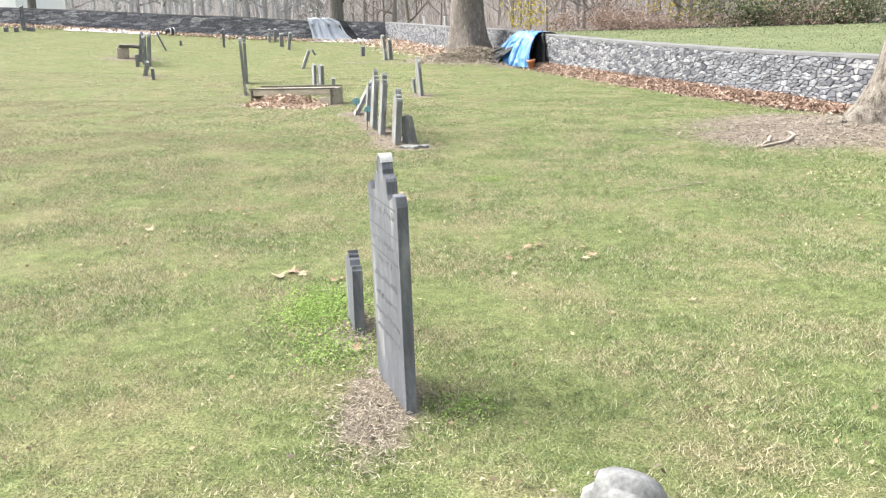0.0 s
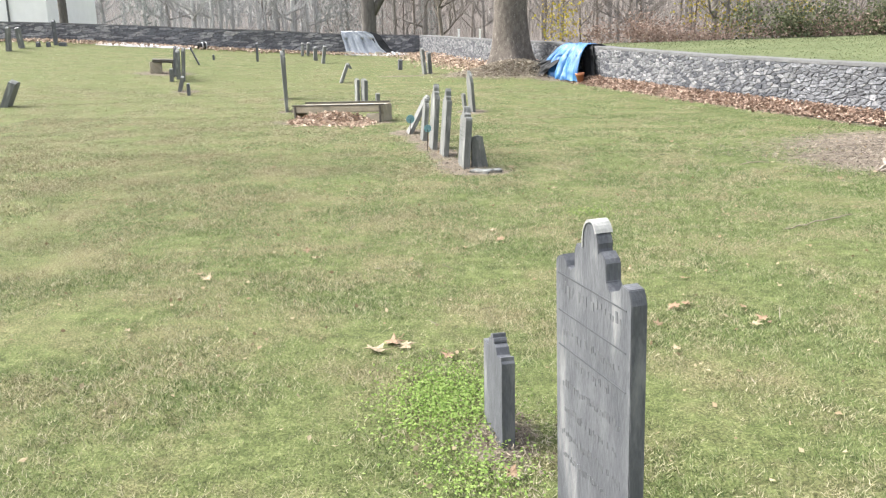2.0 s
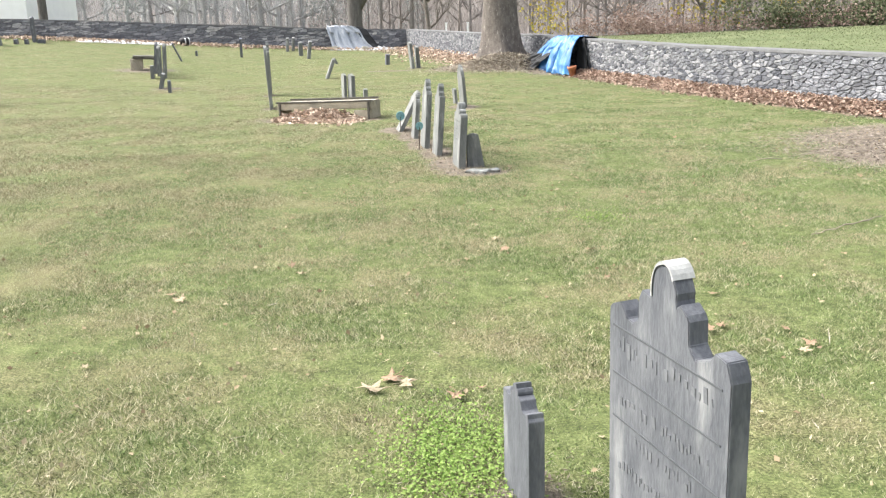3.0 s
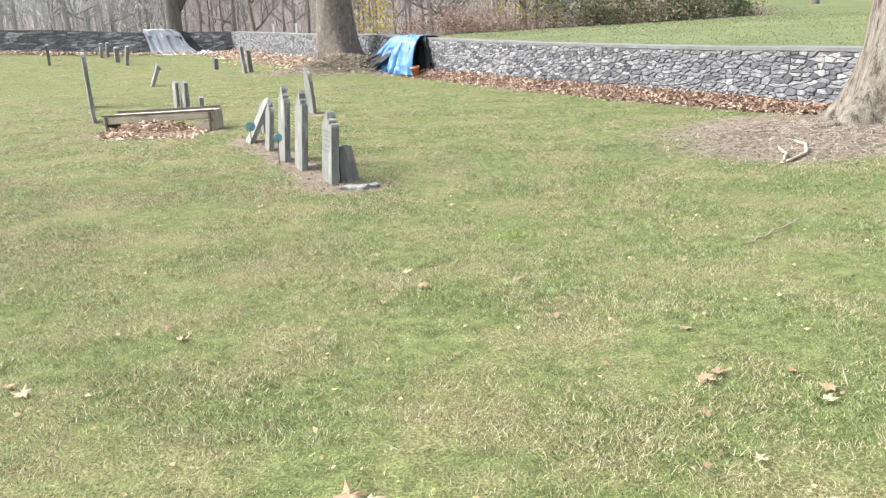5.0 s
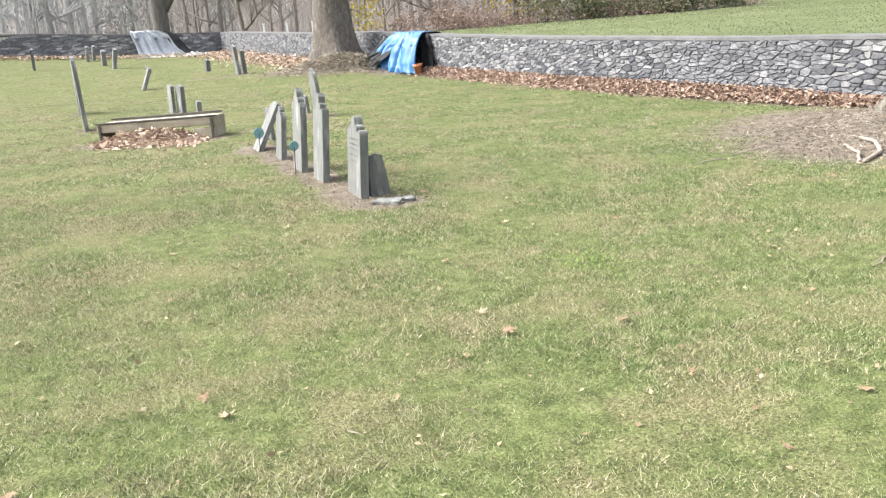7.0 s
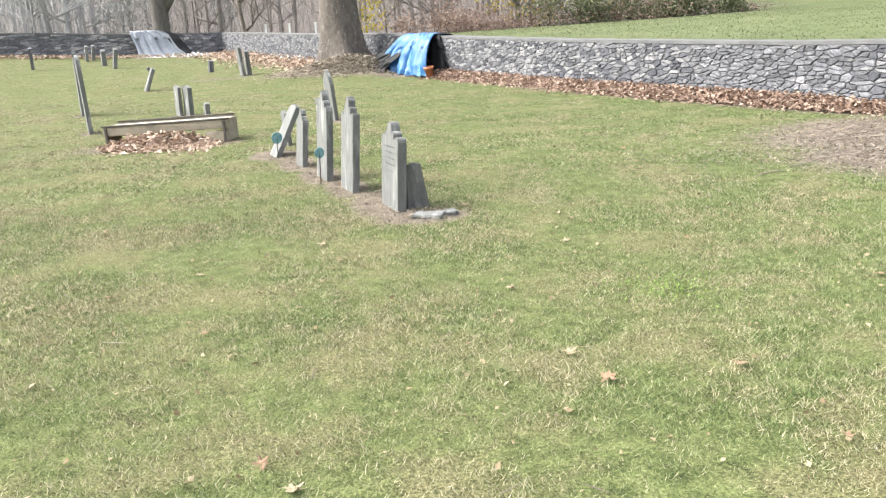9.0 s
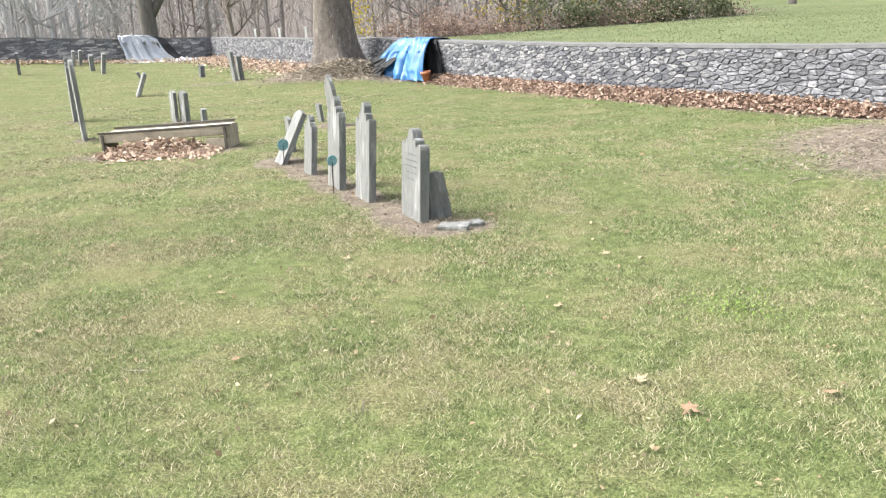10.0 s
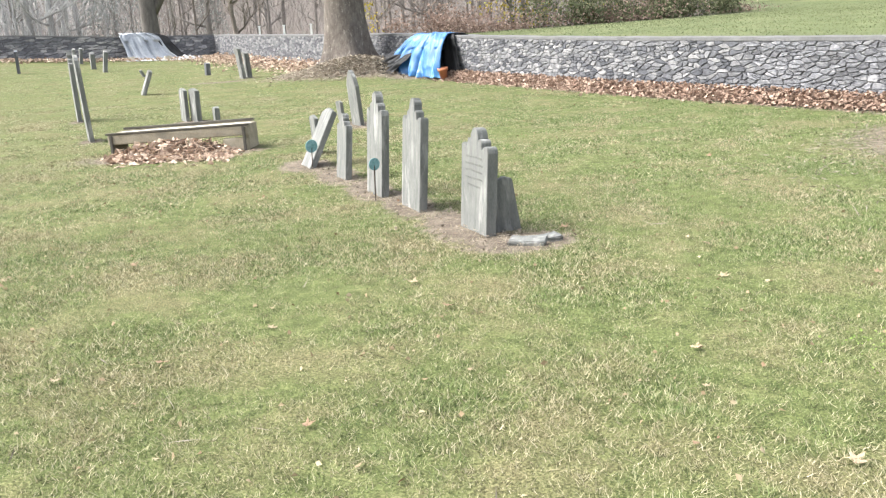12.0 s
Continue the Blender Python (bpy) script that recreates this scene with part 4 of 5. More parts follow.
def tree(name, x, y, r, h, label, seed, bark, lean=(0, 0), lobes=5, flare=1.6, limbs=7, fork=None, first=0.3, depth=2, root_ways=(), sides=28, group="", flare_h=0.55, stem=None):
    """A leafless tree: trunk with swelling roots, limbs, and a crown of fine twigs."""
    rnd = random.Random(seed)
    root = empty(name, pose(x, y, gz(x, y)), label, "tree", group)
    bm, tw = bmesh.new(), bmesh.new()
    zs = [-0.3, 0.0, 0.06, 0.14, 0.25, 0.4, 0.6, 0.85, 1.2, 1.7, 2.4, 3.2] + [3.2 + (h - 3.2) * k / 6 for k in range(1, 7)]
    if h < 8:
        zs = [-0.2, 0.0, 0.15, 0.4, 1.0, 2.0, 3.2] + [3.2 + (h - 3.2) * k / 4 for k in range(1, 5)]
    pts = [Vector((lean[0] * z + 0.05 * r * math.sin(z * 1.3 + seed), lean[1] * z, z)) for z in zs]
    radii = [r * (1 - 0.78 * max(z - 1.5, 0) / (h - 1.5)) for z in zs]
    ph = rnd.uniform(0, 6)

    def swell(i, t):
        z = max(zs[i], 0)
        e = math.exp(-z / flare_h)
        lobe = 0.5 + 0.5 * math.cos(lobes * t + ph + 0.7 * math.sin(2 * t))
        return 1 + (flare - 1) * e * (0.35 + 0.9 * lobe ** 1.5) + 0.05 * math.sin(3 * t + ph + z * 0.8) + 0.02 * math.sin(9 * t + 4 * z)
    tube(bm, pts, radii, sides, swell)
    if stem:
        dx, dy, rs = stem
        tube(bm, [Vector((p.x + dx * math.exp(-max(p.z, 0) / 9), p.y + dy * math.exp(-max(p.z, 0) / 9), p.z)) for p in pts[:12]], [rs * (1 - 0.05 * max(z, 0)) for z in zs[:12]], 20, swell)
    tr = part("trunk", bm, bark, root, "", True)
    cr = bmesh.new()
    for k in range(limbs):
        z = h * (first + (1 - first) * k / limbs)
        i = min(range(len(zs)), key=lambda q: abs(zs[q] - z))
        a = k * 2.4 + rnd.uniform(-0.4, 0.4)
        limb(cr, pts[i], (math.cos(a), math.sin(a), rnd.uniform(0.25, 0.8)), h * rnd.uniform(0.25, 0.42), radii[i] * 0.55, rnd, depth, 6, tw)
    if fork:
        z0, ang, rr0, ln = fork
        i = min(range(len(zs)), key=lambda q: abs(zs[q] - z0))
        limb(cr, pts[i], (math.cos(ang), math.sin(ang), 1.5), ln, rr0, rnd, 2, 8, tw)
    part("branchwork", cr, bark, root, "", True)
    tagged(part("twiggery", tw, bark, root, "bare twigs"), kind="stuff")
    return root


def surface_root(parent, ang, length, r, seed, material=BARK):
    rnd = random.Random(seed)
    pts, radii = [], []
    x0, y0 = parent.location.x, parent.location.y
    a = ang
    px, py = 0.35 * math.cos(a), 0.35 * math.sin(a)
    for i in range(9):
        f = i / 8
        z = gz(x0 + px, y0 + py) - parent.location.z
        pts.append(Vector((px, py, z + r * (0.35 - 1.1 * f))))
        radii.append(r * (1 - 0.72 * f))
        a += rnd.uniform(-0.3, 0.3)
        px, py = px + math.cos(a) * length / 8, py + math.sin(a) * length / 8
    bm = bmesh.new()
    tube(bm, pts, radii, 7)
    part("surface_root", bm, material, parent, "", True)


tree_r = tree("tree", 6.52, 11.95, 0.47, 14, "large old tree with pale furrowed bark and swelling roots, leafless", 5, BARK, (0.07, 0.02), 4, 1.8, 8, None, 0.3, flare_h=0.4, stem=(0.34, -0.40, 0.30))
for a, ln, r, sd in ((3.3, 1.7, 0.07, 1), (3.9, 1.9, 0.06, 2), (4.5, 1.6, 0.07, 3), (2.8, 1.3, 0.06, 4), (5.1, 1.7, 0.06, 5)):
    surface_root(tree_r, a, ln, r, sd)
tree_f = tree("tree", 0.55, 29.2, 0.52, 16, "large mottled bare tree standing on a rooty mound by the wall", 9, BARK_DARK, (-0.012, 0.0), 5, 1.7, 9, None, 0.32)
for a, ln, r, sd in ((3.4, 1.6, 0.1, 6), (4.3, 1.4, 0.1, 7), (5.2, 1.6, 0.1, 8), (6.0, 1.5, 0.1, 9)):
    surface_root(tree_f, a, ln, r, sd, BARK_DARK)
tree("tree", -6.72, 50.6, 0.40, 14, "dark forked bare tree beyond the far wall", 12, BARK_BLACK, (-0.02, 0), 5, 1.2, 8, (1.7, 0.0, 0.26, 6.0), 0.35, 2, (), 16)
tree("tree", -25.2, 52.4, 0.24, 13, "slim dark bare tree beyond the far wall", 13, BARK_BLACK, (0, 0), 5, 1.2, 7, None, 0.35, 1, (), 10)
tree("tree", -2.6, 52.5, 0.11, 8, "low spreading bare tree behind the wall corner", 33, BARK_MID, (-0.1, 0), 5, 1.2, 12, None, 0.12, 2, (), 10)
tree("tree", 57.0, 92.0, 0.40, 13, "lone bare tree on the meadow", 14, BARK_FAR, (0, 0), 5, 1.2, 7, None, 0.35, 1, (), 10)

# bleached root pieces on the bare earth
def lying_stick(name, ends, r, material, label, category, group, seed, bow=0.06):
    """A bent stick along the ground through the given places."""
    rnd = random.Random(seed)
    x0, y0 = ends[0]
    pts, radii = [], []
    for (xa, ya), (xb, yb) in zip(ends, ends[1:]):
        for i in range(6):
            t = i / 6
            pts.append((xa + (xb - xa) * t + bow * rnd.uniform(-0.3, 0.3), ya + (yb - ya) * t + bow * rnd.uniform(-0.3, 0.3)))
    pts.append(ends[-1])
    n = len(pts) - 1
    line = [Vector((x - x0, y - y0, gz(x, y) - gz(x0, y0) + r * 0.8 + 0.25 * bow * math.sin(3.1 * i / n))) for i, (x, y) in enumerate(pts)]
    bm = bmesh.new()
    tube(bm, line, [r * (0.55 + 0.45 * math.sin(math.pi * (0.15 + 0.7 * i / n))) * rnd.uniform(0.85, 1.15) for i in range(n + 1)], 7)
    ob = part(name, bm, material, None, "", True)
    ob.matrix_world = pose(x0, y0, gz(x0, y0))
    return tagged(ob, label, category, group)


lying_stick("root_piece", [(3.78, 10.0), (4.02, 10.35), (4.2, 10.8)], 0.017, BONE, "pale bleached root piece on bare earth", "root", "bleached roots", 1, 0.04)
lying_stick("root_piece", [(3.8, 9.97), (4.22, 10.3), (4.5, 10.75), (4.55, 11.05)], 0.019, BONE, "curved pale bleached root on bare earth", "root", "bleached roots", 2, 0.04)
for k, ends in enumerate(([(3.0, 10.9), (3.6, 11.15), (4.1, 11.2)], [(3.7, 11.9), (4.4, 12.0), (5.1, 11.8)], [(4.7, 12.3), (5.3, 12.7)], [(1.85, 7.25), (2.25, 7.5), (2.6, 7.8)], [(4.9, 10.7), (5.4, 10.9), (5.7, 11.3)], [(2.5, 10.6), (2.9, 10.75)])):
    lying_stick("fallen_branch", ends, 0.005, STICK, "thin dry fallen branch on the ground", "branch", "fallen branches", 30 + k, 0.07)

EDGE_X, EDGE_Y = [-120, -60, -30, -8, 12, 40, 54, 90, 160], [84, 80, 76, 70, 70, 77, 112, 125, 130]


def wood_edge(x):
    return np.interp(x, EDGE_X, EDGE_Y)


rw = random.Random(31)
patterns = [tree("tree", -20 - 9 * k, 80 + k, rw.uniform(0.07, 0.19), rw.uniform(9, 14), "bare grey-brown woodland tree", 70 + k, (BARK_MID, BARK_FAR, BARK_MID, BARK_FAR, BARK_HAZE, BARK_HAZE)[k], (rw.uniform(-0.06, 0.06), 0), 4, 1.2, 8, None, 0.12, 1, (), 7, "woodland trees") for k in range(6)]
for k in range(170):
    x = rw.uniform(-62, 62)
    y = float(wood_edge(x)) + 1 + 34 * rw.random() ** 1.6
    s = rw.uniform(0.75, 1.35)
    # trees left of x = -14 take the bark with haze in its colour
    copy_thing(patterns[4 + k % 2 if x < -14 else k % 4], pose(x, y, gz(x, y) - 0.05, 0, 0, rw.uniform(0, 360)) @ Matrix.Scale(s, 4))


def scatter_tris(name, centres, size, material, label, category, seed, upright=0.0, aspect=1.0, flat=False, lift=0.0):
    """Loose leaves or blades, a folded pair of triangles each, at the centres."""
    rng = np.random.default_rng(seed)
    n = len(centres)
    s = size * rng.uniform(0.55, 1.35, n)[:, None]
    d1 = rng.normal(size=(n, 3))
    if flat:
        d1[:, 2] *= 0.35
    if upright:
        d1[:, :2] *= 1 - upright
        d1[:, 2] = np.abs(d1[:, 2]) + upright * 2
    d1 /= np.linalg.norm(d1, axis=1)[:, None]
    d2 = rng.normal(size=(n, 3))
    if flat:
        d2[:, 2] *= 0.35
    d2 -= d1 * np.sum(d1 * d2, 1)[:, None]
    d2 /= np.linalg.norm(d2, axis=1)[:, None]
    d2 *= aspect
    nrm = np.cross(d1, d2)
    a, b = centres - d1 * s * 0.5, centres + d1 * s * 0.5
    l, r = centres + d2 * s * 0.45 + nrm * s * 0.18, centres - d2 * s * 0.45 + nrm * s * 0.14
    verts = np.stack([a, l, b, r], 1).reshape(-1, 3)
    verts[:, 2] += lift
    q = np.arange(n)[:, None] * 4
    faces = np.concatenate([q + np.array([[0, 1, 2]]), q + np.array([[0, 2, 3]])], 0)
    me = mesh_from_arrays(name, verts, faces, material)
    return tagged(new(name, me), label, category, kind="stuff")


def clump(rng, x, y, w, h, n):
    p = rng.normal(size=(n, 3)) * np.array([w / 2.4, w / 2.4, h / 3.2])
    return p + np.array([x, y, gz(x, y) + h * 0.42])


rng = np.random.default_rng(8)
# thickets along the edge of the wood
brush = []
for k in range(45000):
    x = rng.uniform(-66, 64)
    y = float(wood_edge(x)) + rng.exponential(9.0)
    brush.append((x, y, gz(x, y) + rng.uniform(0.2, 5.5) ** 1.0))
brush = np.array(brush)
# brush on the left gets the twig colour that has haze painted in
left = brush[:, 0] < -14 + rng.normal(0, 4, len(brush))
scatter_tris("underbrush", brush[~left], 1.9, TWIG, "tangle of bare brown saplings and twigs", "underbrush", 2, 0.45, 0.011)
scatter_tris("underbrush", brush[left], 1.9, HAZE_TWIG, "tangle of bare saplings beyond the far wall, haze painted in as pale grey", "underbrush", 22, 0.45, 0.011)
cl = [clump(rng, x, float(wood_edge(x)) - 1 + rng.uniform(-0.5, 1), rng.uniform(1.2, 4.5), rng.uniform(0.9, 4.2), 700) for x in rng.uniform(18, 42, 15)]
scatter_tris("shrubs", np.concatenate(cl), 0.22, SHRUB, "dull green evergreen shrubs along the wood", "shrub", 3)
cl = [clump(rng, x, float(wood_edge(x)) - 1.0, rng.uniform(1.5, 4), rng.uniform(0.6, 2.1), 500) for x in rng.uniform(8, 42, 20)]
scatter_tris("bramble", np.concatenate(cl), 0.16, RUST, "russet bramble thicket at the meadow's edge", "shrub", 4)
cl = [clump(rng, x, float(wood_edge(x)) + 1.5, 2.2, h, 420) for x, h in ((6.0, 4.2), (17.5, 6.5), (20.5, 5.5), (26, 5))]
scatter_tris("yellow_foliage", np.concatenate(cl), 0.22, GOLD, "last yellow leaves on saplings", "foliage", 5)
# far conifers; their haze is only in the needle colour
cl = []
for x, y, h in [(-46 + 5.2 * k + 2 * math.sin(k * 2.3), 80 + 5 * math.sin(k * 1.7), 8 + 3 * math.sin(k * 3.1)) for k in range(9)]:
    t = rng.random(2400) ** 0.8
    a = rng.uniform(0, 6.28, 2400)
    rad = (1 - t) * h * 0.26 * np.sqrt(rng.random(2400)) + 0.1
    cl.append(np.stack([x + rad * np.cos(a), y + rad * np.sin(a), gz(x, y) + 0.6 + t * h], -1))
scatter_tris("conifers", np.concatenate(cl), 0.24, HAZE_CONIFER, "conifers beyond the wall, haze painted in as pale blue-grey", "conifer", 6, 0.2, 0.4)


# ---- white building ----
def white_building():
    root = empty("house", pose(-34.6, 58.6, gz(-34.6, 58.6) - 0.2, 0, 0, 3), "plain white clapboard building beyond the far wall", "house")
    part("wall", moved(block((14.0, 8.0, 5.3), 0.02), pose(0, 0, 2.6)), CLAPBOARD, root)
    bm = bmesh.new()
    vs = [bm.verts.new(c) for c in ((-7.4, -4.5, 5.2), (7.4, -4.5, 5.2), (7.4, 4.5, 5.2), (-7.4, 4.5, 5.2), (-7.4, 0, 8.0), (7.4, 0, 8.0))]
    for f in ((0, 1, 5, 4), (2, 3, 4, 5), (1, 2, 5), (3, 0, 4), (3, 2, 1, 0)):
        bm.faces.new([vs[i] for i in f])
    part("roof", bm, ROOFING, root, "grey shingled roof")
    part("downspout", moved(block((0.10, 0.08, 5.1), 0.01), pose(4.6, -4.07, 2.6)), ROOFING, root, "grey downspout")


white_building()

for k, (x, y) in enumerate(((-1.55, 46.5), (-0.45, 46.2), (0.75, 45.8))):
    root = empty("fence_post", pose(x, y, gz(x, y)), "white-topped fence post beyond the wall", "post", "white fence posts")
    part("post", moved(block((0.09, 0.09, 1.25), 0.01), pose(0, 0, 0.60)), CLAPBOARD, root)
    part("post_cap", moved(block((0.13, 0.13, 0.05), 0.01), pose(0, 0, 1.25)), CLAPBOARD, root)


# ---- leaves ----
def leaf_mesh(seed):
    """A dry five-lobed leaf about 1 across, its lobes curled up or down, with a stalk."""
    rnd = random.Random(seed)
    bm = bmesh.new()
    mid = bm.verts.new((0, 0, 0.03))
    rim, inner = [], []
    for k in range(15):
        a = math.radians(-150 + 300 * k / 14)
        tip = k % 3 == 1
        r = (0.52 if tip else 0.27 if k % 3 == 0 else 0.33) * rnd.uniform(0.82, 1.12)
        x, y = r * math.cos(a), r * math.sin(a) * 0.85
        rim.append(bm.verts.new((x, y, r * rnd.uniform(-0.1, 0.5) * (1.0 if tip else 0.6))))
        inner.append(bm.verts.new((x * 0.5, y * 0.5, 0.03 + 0.5 * r * rnd.uniform(-0.1, 0.2))))
    for k in range(14):
        bm.faces.new((mid, inner[k], inner[k + 1]))
        bm.faces.new((inner[k], rim[k], rim[k + 1], inner[k + 1]))
    tube(bm, [Vector((0, 0, 0.03)), Vector((-0.3, 0.04, 0.03)), Vector((-0.55, 0.0, 0.08))], [0.014, 0.012, 0.01], 4)
    me = bpy.data.meshes.new("fallen_leaf")
    bm.to_mesh(me)
    bm.free()
    return me


LEAVES = []
for k in range(6):
    me = leaf_mesh(100 + k)
    me.materials.append(LEAF if k % 2 else PALE_LEAF)
    LEAVES.append(me)
lr = random.Random(77)


def fallen_leaf(x, y, size, yaw, which, label="curled brown dry leaf lying on the lawn"):
    ob = new("fallen_leaf", LEAVES[which])
    ob.matrix_world = pose(x, y, gz(x, y) + 0.018, lr.uniform(-14, 14), lr.uniform(-14, 14), yaw) @ Matrix.Scale(size, 4)
    return tagged(ob, label, "leaf", "fallen leaves")


for x, y, s, w in ((-1.31, 9.62, 0.15, 0), (-1.22, 9.15, 0.12, 1), (-0.97, 4.62, 0.24, 0), (-0.90, 4.74, 0.22, 1), (-0.84, 4.68, 0.16, 0), (-0.62, 4.55, 0.15, 1), (-0.32, 6.93, 0.15, 1), (0.79, 5.87, 0.13, 1), (0.60, 5.3, 0.16, 1), (0.68, 5.35, 0.14, 3),
                   (0.45, 5.0, 0.12, 3), (1.02, 5.1, 0.15, 1), (0.95, 5.0, 0.13, 0), (0.25, 6.9, 0.13, 1), (-1.6, 6.4, 0.15, 0), (-1.7, 6.6, 0.12, 3), (-2.2, 5.9, 0.17, 2), (-2.28, 6.0, 0.12, 1)):
    fallen_leaf(x, y, s * 0.62, lr.uniform(0, 360), w, "pale dry leaf lying on the lawn" if w % 2 == 0 else "curled brown dry leaf lying on the lawn")
for k in range(60):
    x, y = lr.uniform(-4.5, 4.0), lr.uniform(3.0, 15)
    fallen_leaf(x, y, lr.uniform(0.04, 0.085), lr.uniform(0, 360), lr.randrange(6), "small dry leaf lying on the lawn")

rng = np.random.default_rng(21)
# drift along the right wall
n = 26000
ys = rng.uniform(10.5, 26.2, n)
depth = np.abs(rng.normal(0, 0.24, n)) * np.clip(0.55 + (ys - 11) * 0.06, 0.55, 1)
xs = 5.88 - 0.309 * (ys - 15.6) - 0.05 - depth
zs = ground_z(xs, ys) + 0.02 + np.clip(0.20 - depth * 0.36, 0, 0.3) * rng.random(n) * np.clip((ys - 11) / 4, 0.3, 1)
scatter_tris("leaf_drift", np.stack([xs, ys, zs], -1), 0.062, LITTER, "deep drift of brown dry leaves along the wall", "leaf drift", 11, 0, 1.0, True)
n = 3800
ys = rng.uniform(28, 45.5, n)
depth = np.abs(rng.normal(0, 0.9, n))
xs = 5.88 - 0.309 * (ys - 15.6) - 0.1 - depth
zs = ground_z(xs, ys) + 0.02 + np.clip(0.25 - depth * 0.3, 0, 0.3) * rng.random(n)
scatter_tris("leaf_drift", np.stack([xs, ys, zs], -1), 0.11, HEAP, "scattered brown leaves along the wall's foot", "leaf drift", 12, 0, 1.0, True)
n = 4200
t = rng.uniform(0, 1, n)
xs, ys = -3.66 + 1.20 * t + rng.normal(0, 0.09, n), 16.26 - 0.30 * t - np.abs(rng.normal(0, 0.30, n))
zs = ground_z(xs, ys) + 0.015 + np.clip(0.17 * np.sin(np.pi * t) ** 0.6 - (16.26 - 0.30 * t - ys) * 0.30, 0, 1) * rng.random(n)
scatter_tris("leaf_heap", np.stack([xs, ys, zs], -1), 0.085, HEAP, "heap of dry leaves spilling from the box tomb", "leaf heap", 13, 0, 1.0, True)
n = 5000
s = rng.uniform(0, 30, n)
dp = np.abs(rng.normal(0, 0.7, n))
xs, ys = CORNER[0] + ACROSS.x * s + 0.2952 * dp, CORNER[1] + ACROSS.y * s - 0.9554 * dp - 0.1
scatter_tris("leaf_drift", np.stack([xs, ys, ground_z(xs, ys) + 0.04 + 0.08 * rng.random(n)], -1), 0.12, HEAP, "scattered leaves below the far wall", "leaf drift", 14, 0, 1.0, True)
# litter on bare earth and small pale bits over the lawn
pts = []
for cx, cy, rx, ry in BARE:
    k = int(420 * max(rx * ry, 0.12)) if rx < 1.6 else int(150 * rx * ry)
    p = rng.normal(size=(k, 2)) * np.array([rx, ry]) * 0.6 + np.array([cx, cy])
    pts.append(p)
p = np.concatenate(pts)
scatter_tris("soil_litter", np.stack([p[:, 0], p[:, 1], ground_z(p[:, 0], p[:, 1]) + 0.015], -1), 0.032, SOIL, "crumbs of soil, bark and twigs on bare earth", "litter", 15, 0, 0.5, True)
n = 9000
p = np.stack([rng.uniform(-14, 7, n), 2 + 30 * rng.random(n) ** 1.2], -1)
p = p[p[:, 0] < 5.6 - 0.309 * (p[:, 1] - 15.6)]
scatter_tris("leaf_bits", np.stack([p[:, 0], p[:, 1], ground_z(p[:, 0], p[:, 1]) + 0.018], -1), 0.026, PALE_LITTER, "small pale leaf bits strewn over the lawn", "leaf bits", 16, 0, 0.8, True)


n = 6500
p = np.concatenate([rng.normal(size=(n, 2)) * np.array([1.1, 0.9]) + np.array([4.9, 11.3])])
p = p[p[:, 0] < 5.8 - 0.309 * (p[:, 1] - 15.6)]
scatter_tris("bark_mulch", np.stack([p[:, 0], p[:, 1], ground_z(p[:, 0], p[:, 1]) + 0.016], -1), 0.075, STRAND, "shreds of bark and twigs round the tree foot", "mulch", 18, 0, 0.09, True)
n = 7000
p = rng.normal(size=(n, 2)) * np.array([0.85, 0.55]) + np.array([0.75, 28.1])
p = p[p[:, 0] < 5.7 - 0.309 * (p[:, 1] - 15.6)]
heap = 0.30 * np.exp(-((p[:, 0] - 0.8) / 1.3) ** 2 - ((p[:, 1] - 28.1) / 0.8) ** 2) * rng.random(len(p))
scatter_tris("bark_mulch", np.stack([p[:, 0], p[:, 1], ground_z(p[:, 0], p[:, 1]) + 0.02 + heap], -1), 0.13, STRAW, "brown mound of bark shreds and twigs round a tree", "mulch", 28, 0, 0.16, True)
pts = [rng.normal(size=(k, 2)) * np.array(sd) + np.array(at) for k, sd, at in ((3200, (0.10, 0.24), (-0.22, 2.72)), (900, (0.12, 0.16), (-0.38, 3.66)), (900, (0.26, 0.22), (-0.52, 10.35)), (700, (0.22, 0.35), (-0.85, 11.2)), (600, (0.18, 0.35), (-1.02, 12.0)), (600, (0.18, 0.4), (-1.2, 12.9)), (600, (0.24, 0.4), (-1.5, 13.9)), (500, (0.2, 0.3), (-4.3, 17.9)))]
p = np.concatenate(pts)
scatter_tris("straw_litter", np.stack([p[:, 0], p[:, 1], ground_z(p[:, 0], p[:, 1]) + 0.014 + 0.012 * rng.random(len(p))], -1), 0.03, STRAW, "dead straw and dry clippings round the gravestones", "litter", 29, 0, 0.12, True)
p = np.stack([rng.uniform(-4, 4, 90), rng.uniform(3, 13, 90)], -1)
scatter_tris("twig_bits", np.stack([p[:, 0], p[:, 1], ground_z(p[:, 0], p[:, 1]) + 0.022], -1), 0.12, STRAND, "short dry twigs lying on the lawn", "twigs", 19, 0, 0.05, True)


# ---- grass ----
def value_noise(x, y, cell, seed):
    """Smooth random values between 0 and 1 over the plan, one per cell."""
    table = np.random.default_rng(seed).random((256, 256))
    u, v = x / cell + 1000, y / cell + 1000
    i, j = np.floor(u).astype(int), np.floor(v).astype(int)
    fu, fv = u - i, v - j
    fu, fv = fu * fu * (3 - 2 * fu), fv * fv * (3 - 2 * fv)
    i0, i1, j0, j1 = i % 256, (i + 1) % 256, j % 256, (j + 1) % 256
    return (table[i0, j0] * (1 - fu) + table[i1, j0] * fu) * (1 - fv) + (table[i0, j1] * (1 - fu) + table[i1, j1] * fu) * fv


